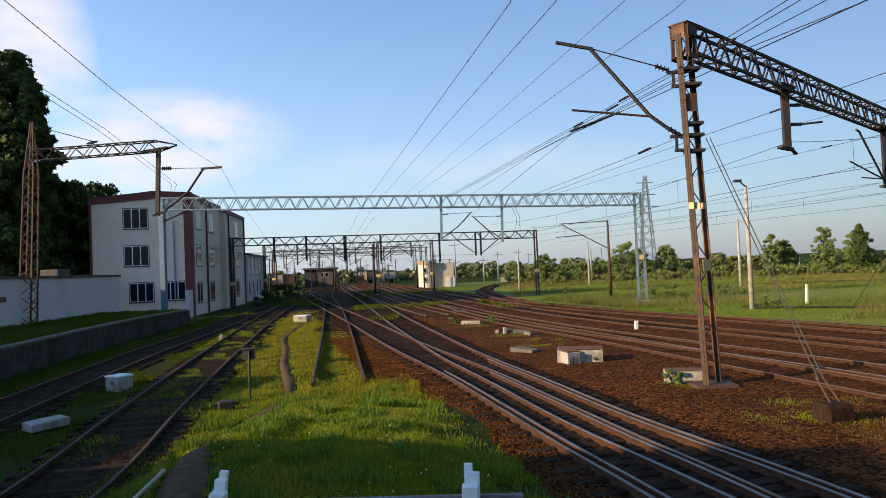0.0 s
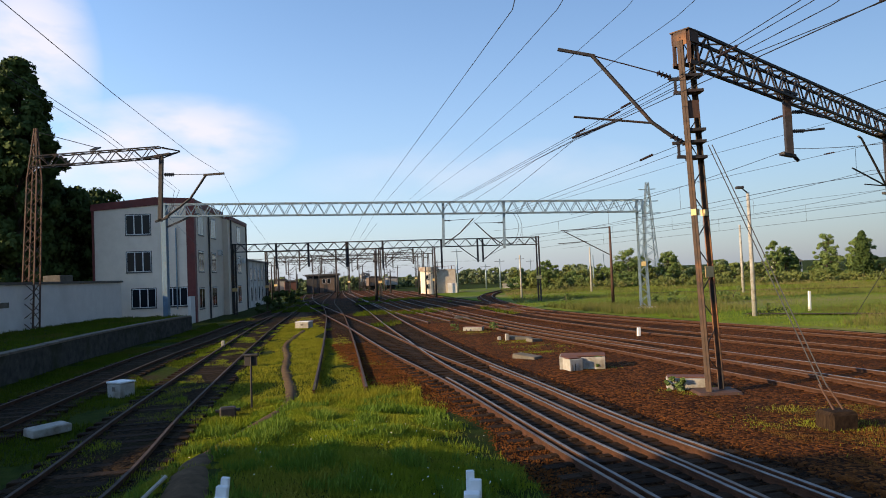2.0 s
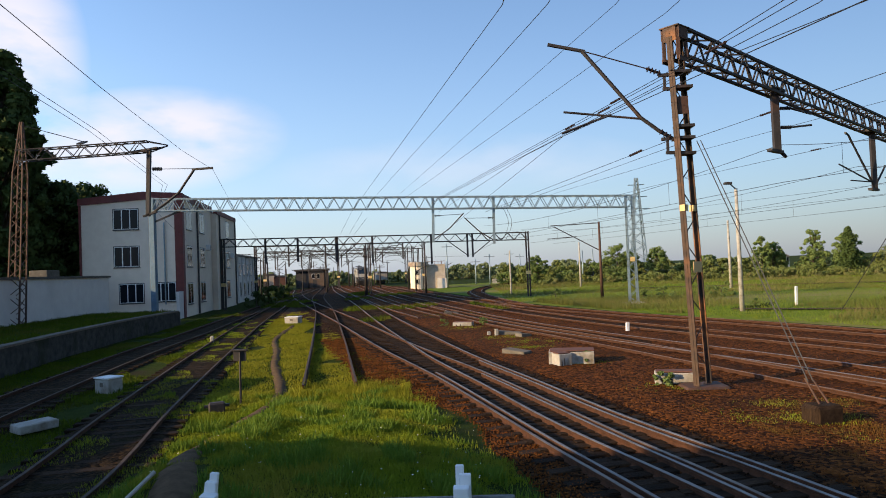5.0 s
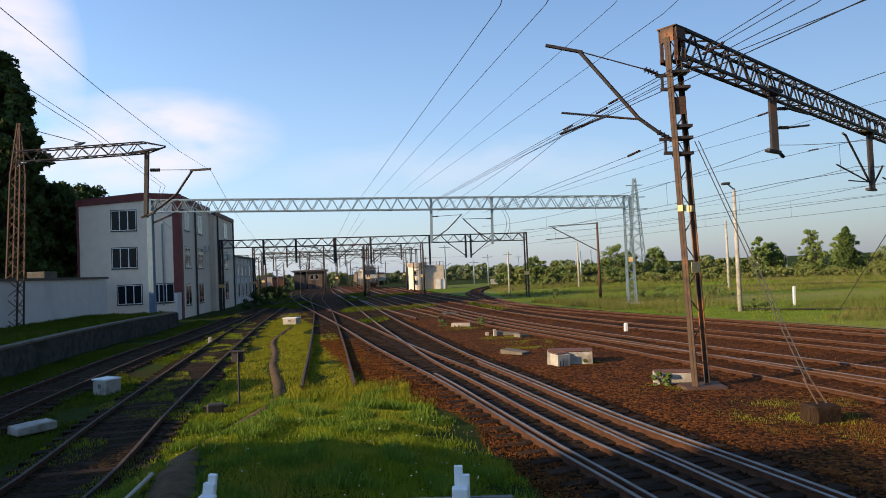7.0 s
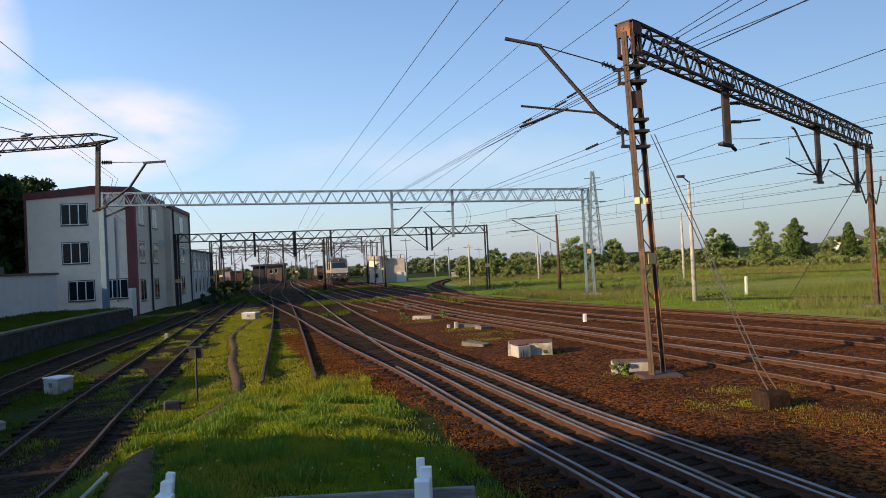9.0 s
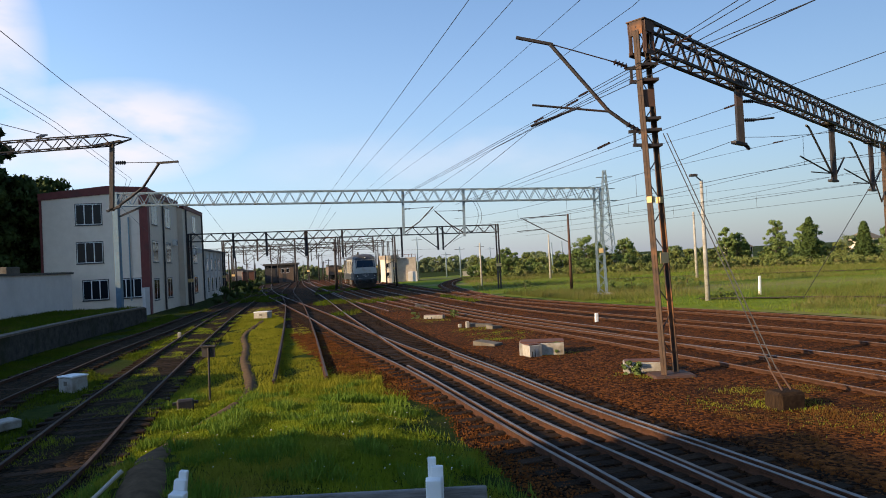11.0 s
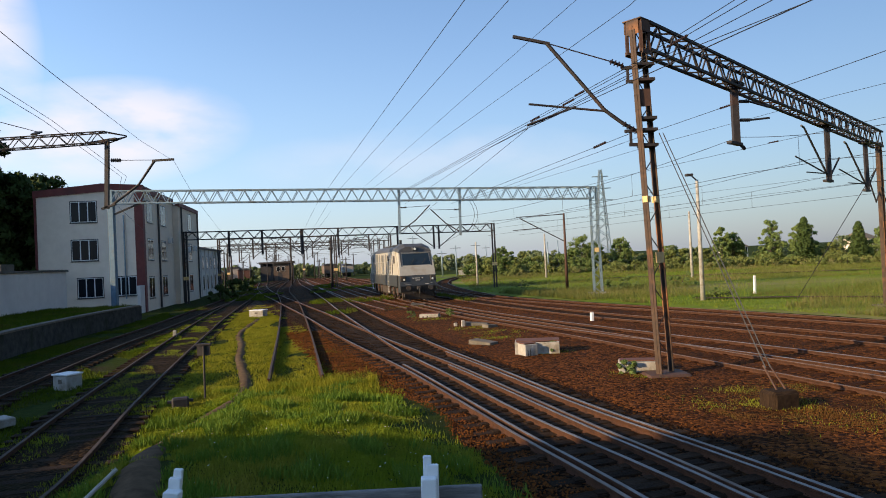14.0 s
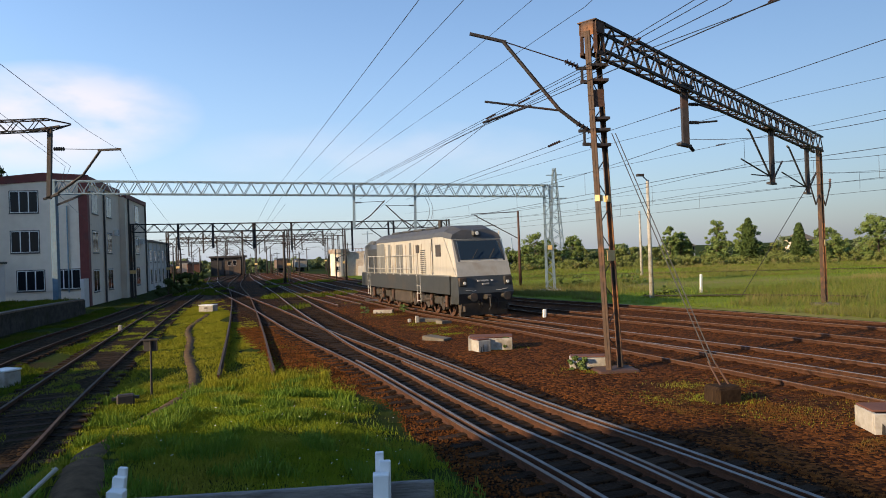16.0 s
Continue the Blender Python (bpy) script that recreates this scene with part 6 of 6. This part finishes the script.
    ring_loft(bm, [[(-1.46, 14.4, 1.95), (1.46, 14.4, 1.95), (1.46, 14.4, 3.6), (1.0, 14.4, 3.95), (-1.0, 14.4, 3.95), (-1.46, 14.4, 3.6)], [(-1.4, 15.3, 1.95), (1.4, 15.3, 1.95), (1.2, 14.9, 3.5), (0.9, 14.9, 3.8), (-0.9, 14.9, 3.8), (-1.2, 14.9, 3.5)]])
    part("rear_end", bm, "cream", root)
    bm = bmesh.new()
    prism(bm, [(-1.46, 3.72), (-1.34, 3.92), (-1.02, 4.14), (-0.5, 4.24), (0.5, 4.24), (1.02, 4.14), (1.34, 3.92), (1.46, 3.72)], 3.0, 12.1)
    box(bm, -0.9, 12.0, 3.7, 0.9, 14.3, 3.92, 0.05)
    part("roof", bm, "loco_roof", root, "grey ribbed roof")
    for y in (4.2, 6.0, 7.8, 9.6):
        bm = bmesh.new()
        box(bm, -0.75, y, 4.2, 0.75, y + 1.3, 4.31, 0.04)
        part("roof_hatch", bm, "loco_roof", root)
    bm = bmesh.new()
    tube(bm, [(-0.5, 4.0, 4.1), (-0.5, 4.0, 4.62)], 0.11, 10)
    part("exhaust", bm, "loco_dark", root)
    # panels and ribs along both sides
    for s in (-1, 1):
        for i in range(15):
            y = 3.25 + 0.58 * i
            if 3.5 < y < 4.3:
                continue
            bm = bmesh.new()
            box(bm, s * 1.44 - 0.02, y, 2.02, s * 1.44 + 0.02, y + 0.05, 3.5)
            part("rib", bm, "rib", root)
        for y0, y1, z0, z1 in ((3.95, 4.6, 2.05, 3.3),):
            bm = bmesh.new()
            for k in range(12):
                z = z0 + k * 0.1
                box(bm, s * 1.45 - 0.02, y0, z, s * 1.45 + 0.03, y1, z + 0.05)
            part("louvre", bm, "loco_roof", root, "slatted air intake")
        for y0, y1, z0, z1 in ((5.9, 6.2, 2.02, 3.6), (7.25, 7.75, 2.02, 3.55), (7.85, 8.3, 2.02, 3.55), (9.3, 9.7, 2.02, 3.6), (10.4, 11.85, 2.02, 3.66)):
            bm = bmesh.new()
            box(bm, s * 1.45 - 0.015, y0, z0, s * 1.45 + 0.022, y1, z1)
            part("access_door", bm, "loco_panel", root, "grey access door")
        for y0, y1, z0, z1 in ((1.95, 2.55, 2.85, 3.4), (4.75, 5.15, 3.05, 3.45)):
            bm = bmesh.new()
            box(bm, s * 1.47 - 0.03, y0, z0, s * 1.47 + 0.012, y1, z1, 0.01)
            w = part("side_window", bm, "dark_trim", root)
            bm = bmesh.new()
            box(bm, s * 1.47 - 0.01, y0 + 0.05, z0 + 0.05, s * 1.47 + 0.018, y1 - 0.05, z1 - 0.05)
            part("pane", bm, "glass", w)
        # grey lower side
        bm = bmesh.new()
        box(bm, s * 1.50 - 0.06, 0.9, 1.15, s * 1.50, 15.0, 1.95)
        part("side_sill", bm, "loco_grey", root, "grey lower side band")
        # handrails and ladders
        bm = bmesh.new()
        for z in (2.25, 2.95):
            tube(bm, [(s * 1.56, 5.0, z), (s * 1.56, 13.5, z)], 0.02)
        for i in range(8):
            y = 5.0 + i * 1.2
            tube(bm, [(s * 1.56, y, 1.9), (s * 1.56, y, 2.97)], 0.02)
        part("handrail", bm, "loco_rail", root, "pale grey handrail")
        for y in (4.5, 13.2):
            bm = bmesh.new()
            for k in (0, 0.45):
                tube(bm, [(s * 1.55, y + k, 0.55), (s * 1.55, y + k, 1.95)], 0.02)
            for k in range(3):
                bar(bm, (s * 1.55, y, 0.65 + 0.4 * k), (s * 1.55, y + 0.45, 0.65 + 0.4 * k), 0.08, 0.03)
            part("ladder", bm, "loco_rail", root)
        # door outline and grab rails beside the cab door
        bm = bmesh.new()
        box(bm, s * 1.475 - 0.02, 2.98, 2.0, s * 1.475 + 0.012, 3.04, 3.68)
        part("door_seam", bm, "loco_roof", root)
        for y in (2.9, 3.85):
            bm = bmesh.new()
            tube(bm, [(s * 1.48, y, 2.05), (s * 1.54, y, 2.12), (s * 1.54, y, 3.1), (s * 1.48, y, 3.17)], 0.016)
            part("grab_rail", bm, "loco_rail", root)
        # pale line between the cream and the grey
        bm = bmesh.new()
        box(bm, s * 1.50 - 0.03, 0.9, 1.95, s * 1.50 + 0.012, 15.0, 2.0)
        part("edge_strip", bm, "loco_panel", root)
    bm = bmesh.new()
    box(bm, -1.44, 0.9, 1.15, 1.44, 15.0, 1.95)
    part("underframe", bm, "loco_dark", root)
    # grey front apron
    bm = bmesh.new()
    ring_loft(bm, [[(-1.38, 0.35, 0.7), (1.38, 0.35, 0.7), (1.48, 1.0, 0.7), (-1.48, 1.0, 0.7)], [(-1.46, 0.14, 1.2), (1.46, 0.14, 1.2), (1.5, 0.9, 1.2), (-1.5, 0.9, 1.2)], [(-1.43, 0.29, 1.95), (1.43, 0.29, 1.95), (1.48, 0.92, 1.96), (-1.48, 0.92, 1.96)]])
    apron = part("front_apron", bm, "loco_grey", root, "dark grey front apron")
    for s in (-1, 1):
        bm = bmesh.new()
        box(bm, s * 1.2 - 0.22, 0.16, 1.5, s * 1.2 + 0.22, 0.4, 1.92, 0.05)
        lampbox = part("lamp_cluster", bm, "loco_dark", root)
        bm = bmesh.new()
        tube(bm, [(s * 1.14, 0.12, 1.66), (s * 1.14, 0.2, 1.66)], 0.07, 12)
        part("lamp", bm, "lamp_lens", lampbox)
        bm = bmesh.new()
        tube(bm, [(s * 0.88, 0.35, 1.05), (s * 0.88, -0.2, 1.05)], 0.1, 10)
        tube(bm, [(s * 0.88, -0.2, 1.05), (s * 0.88, -0.25, 1.05)], 0.19, 14)
        part("buffer", bm, "loco_dark", root)
    for x0, x1, z in ((-0.44, -0.30, 1.74), (-0.26, 0.02, 1.74), (0.06, 0.14, 1.74), (0.30, 0.40, 1.74), (-0.2, 0.16, 1.60)):
        bm = bmesh.new()
        box(bm, x0, 0.19 + (1.74 - z) * -0.2, z - 0.035, x1, 0.27, z + 0.035)
        part("marking_bar", bm, "loco_rail", apron, "pale unreadable marking")
    # snow plough edge, step boards and brake hoses under the apron
    for s in (-1, 1):
        bm = bmesh.new()
        bar(bm, (s * 1.15, 0.28, 0.62), (s * 1.15, 0.28, 0.36), 0.03, 0.3)
        bar(bm, (s * 1.15, 0.22, 0.36), (s * 1.15, 0.42, 0.36), 0.34, 0.03)
        part("step", bm, "loco_tank", root, "grimy shunter's step")
        for k in (0.35, 0.5):
            bm = bmesh.new()
            tube(bm, [(s * k, 0.3, 0.98), (s * k, 0.05, 0.92), (s * k, -0.02, 0.66), (s * (k - 0.04), 0.08, 0.48)], 0.022)
            part("brake_hose", bm, "wire", root)
        bm = bmesh.new()
        tube(bm, [(s * 0.3, 0.24, 1.36), (s * 0.7, 0.14, 1.3), (s * 1.1, 0.12, 1.36)], 0.018)
        part("grab_rail", bm, "loco_rail", root)
    bm = bmesh.new()
    box(bm, -0.14, -0.12, 0.9, 0.14, 0.4, 1.14, 0.04)
    tube(bm, [(0, -0.15, 1.0), (0, -0.2, 0.6), (0.02, -0.05, 0.42)], 0.04)
    part("coupling", bm, "loco_dark", root)
    bm = bmesh.new()
    ring_loft(bm, [[(-1.25, 0.45, 0.14), (1.25, 0.45, 0.14), (1.25, 0.6, 0.14), (-1.25, 0.6, 0.14)], [(-1.25, 0.3, 0.72), (1.25, 0.3, 0.72), (1.3, 0.6, 0.74), (-1.3, 0.6, 0.74)]])
    part("rail_guard", bm, "loco_tank", root, "dirty plough plate above the rails")
    # tank and bogies
    bm = bmesh.new()
    box(bm, -1.35, 6.5, 0.35, 1.35, 9.1, 1.15, 0.12)
    part("fuel_tank", bm, "loco_tank", root, "dusty fuel tank")
    wheelsets = []
    for y in (4.0, 11.6):
        bm = bmesh.new()
        for s in (-1, 1):
            box(bm, s * 1.12 - 0.08, y - 2.35, 0.55, s * 1.12 + 0.08, y + 2.35, 0.95, 0.04)
            for dy in (-1.85, 0, 1.85):
                box(bm, s * 1.16 - 0.1, y + dy - 0.2, 0.35, s * 1.16 + 0.1, y + dy + 0.2, 0.72, 0.03)
                tube(bm, [(s * 1.2, y + dy + 0.38, 0.5), (s * 1.2, y + dy + 0.38, 0.98)], 0.11, 8)
        box(bm, -1.1, y - 0.3, 0.6, 1.1, y + 0.3, 1.0)
        bogie = part("bogie", bm, "loco_dark", root, "grimy bogie frame")
        for s in (-1, 1):
            for dy in (-1.85, 0, 1.85):
                bm = bmesh.new()
                tube(bm, [(s * 1.2, y + dy, 0.52), (s * 1.34, y + dy, 0.52)], 0.2, 12)
                part("axle_box", bm, "loco_tank", bogie, "greasy axle box")
                bm = bmesh.new()
                tube(bm, [(s * 1.3, y + dy - 0.38, 0.5), (s * 1.3, y + dy - 0.38, 1.05)], 0.1, 10)
                part("spring", bm, "rusty_steel", bogie)
            bm = bmesh.new()
            tube(bm, [(s * 1.32, y - 0.5, 0.8), (s * 1.32, y + 0.5, 0.72)], 0.09, 8)
            part("brake_cylinder", bm, "loco_tank", bogie)
        for dy in (-1.85, 0, 1.85):
            bm = bmesh.new()
            tube(bm, [(-0.9, 0, 0), (0.9, 0, 0)], 0.08, 8)
            for s in (-1, 1):
                tube(bm, [(s * 0.70, 0, 0), (s * 0.84, 0, 0)], 0.52, 24)
                for k in range(6):
                    a = k * math.pi / 3
                    bar(bm, (s * 0.86, 0.1 * math.cos(a), 0.1 * math.sin(a)), (s * 0.86, 0.42 * math.cos(a), 0.42 * math.sin(a)), 0.05)
            ws = part("wheelset", bm, "rusty_steel", root, loc=pose(0, y + dy, 0.52))
            wheelsets.append((ws, (y + dy) * STRETCH))
    # drawn out to its true length and height
    for o in root.children_recursive:
        if o.name.startswith("wheelset"):
            continue
        for v in o.data.vertices:
            v.co.y *= STRETCH
            v.co.x *= 0.98
            v.co.z += max(0.0, v.co.z - 1.2) * 0.08
    return root, wheelsets


LOCO, WHEELS = locomotive()


# ---- sleepers ----
def sleepers(key, y_max, shared):
    line, root = LINES[key], ROOTS[key]
    acc, n = 0.0, 0
    rng = random.Random(len(key))
    rest = bmesh.new()
    for i in range(len(line) - 1):
        seg = (line[i + 1] - line[i]).length
        while acc < seg:
            p = line[i].lerp(line[i + 1], acc / seg)
            acc += 0.62
            if p.y < 3 or p.y > 95:
                continue
            s = side_of(line, i)
            ang = math.atan2(s.y, s.x) + rng.gauss(0, 0.02)
            if p.y < y_max:
                o = new("sleeper", shared)
                o.parent = root
                o.matrix_basis = Matrix.Translation((p.x, p.y, rng.uniform(-0.012, 0.006))) @ Matrix.Rotation(ang, 4, "Z")
            else:
                c = Vector((math.cos(ang), math.sin(ang), 0))
                bar(rest, p - c * 1.28 + Vector((0, 0, 0.0)), p + c * 1.28, 0.22, 0.12)
            n += 1
        acc -= seg
    part("sleeper_rest", rest, "sleeper_rusty" if key in ("first", "through", "loop", "outer") else "sleeper", root)["kind"] = "stuff"


sb = bmesh.new()
box(sb, -1.28, -0.12, -0.12, 1.28, 0.12, 0.07, 0.015)
for s in (-0.7525, 0.7525):
    box(sb, s - 0.17, -0.08, 0.07, s + 0.17, 0.08, 0.085)
me_sleeper = bpy.data.meshes.new("sleeper")
sb.to_mesh(me_sleeper)
sb.free()
me_sleeper.materials.append(M["sleeper"])
me_rusty = me_sleeper.copy()
me_rusty.materials.clear()
me_rusty.materials.append(M["sleeper_rusty"])
for key in ("siding", "turnout", "main", "platform", "yard_lead"):
    sleepers(key, 60, me_sleeper)
for key in ("first", "through", "loop", "outer"):
    sleepers(key, 55, me_rusty)


# ---- what moves ----
def motions():
    """The locomotive rolls along the through track towards the camera; its wheels turn."""
    line = LINES["through"]
    arc = [0.0]
    for a, b in zip(line, line[1:]):
        arc.append(arc[-1] + (b - a).length)

    def at(s):
        j = min(len(line) - 2, max(0, int(np.searchsorted(arc, s)) - 1))
        return line[j].lerp(line[j + 1], (s - arc[j]) / (arc[j + 1] - arc[j]))

    def station(y):
        j = min(range(len(line)), key=lambda k: abs(line[k].y - y))
        return arc[j] + (y - line[j].y)
    keys = [(0.0, 225.0), (4.0, 176.0), (7.0, 135.0), (9.0, 110.0), (11.5, 83.0), (12.5, 70.5), (13.0, 64.0), (14.0, 52.4), (15.0, 41.9), (16.0, 31.9)]
    ts, ss = [k[0] for k in keys], [station(k[1]) for k in keys]
    coarse = np.interp(np.arange(-2, 18.01, 1 / 30), ts, ss)
    head = np.arange(-2, 18.01, 1 / 30)
    coarse = np.where(head > 16, ss[-1] + (head - 16) * (ss[-1] - ss[-2]), coarse)
    coarse = np.where(head < 0, ss[0] + head * (ss[1] - ss[0]) / 4, coarse)
    smooth = np.convolve(np.pad(coarse, 20, mode="reflect", reflect_type="odd"), np.ones(41) / 41, mode="valid")
    dist = lambda t: float(np.interp(t, head, smooth))
    rows = []
    for i in range(65):
        t = i * 0.25
        f, b = at(dist(t) + 4.0 * STRETCH), at(dist(t) + 11.6 * STRETCH)
        d = (f - b).normalized()
        o = f + d * 4.0 * STRETCH
        rows.append((t, pose(o.x, o.y, 0.172, 0, 0, math.degrees(math.atan2(d.x, -d.y)))))
    walk(LOCO, rows)
    for ws, y in WHEELS:
        walk(ws, [(i / 30, Matrix.Translation((0, y, 0.52)) @ Matrix.Rotation((dist(0) - dist(i / 30)) / 0.52, 4, "X").inverted()) for i in range(481)])


motions()
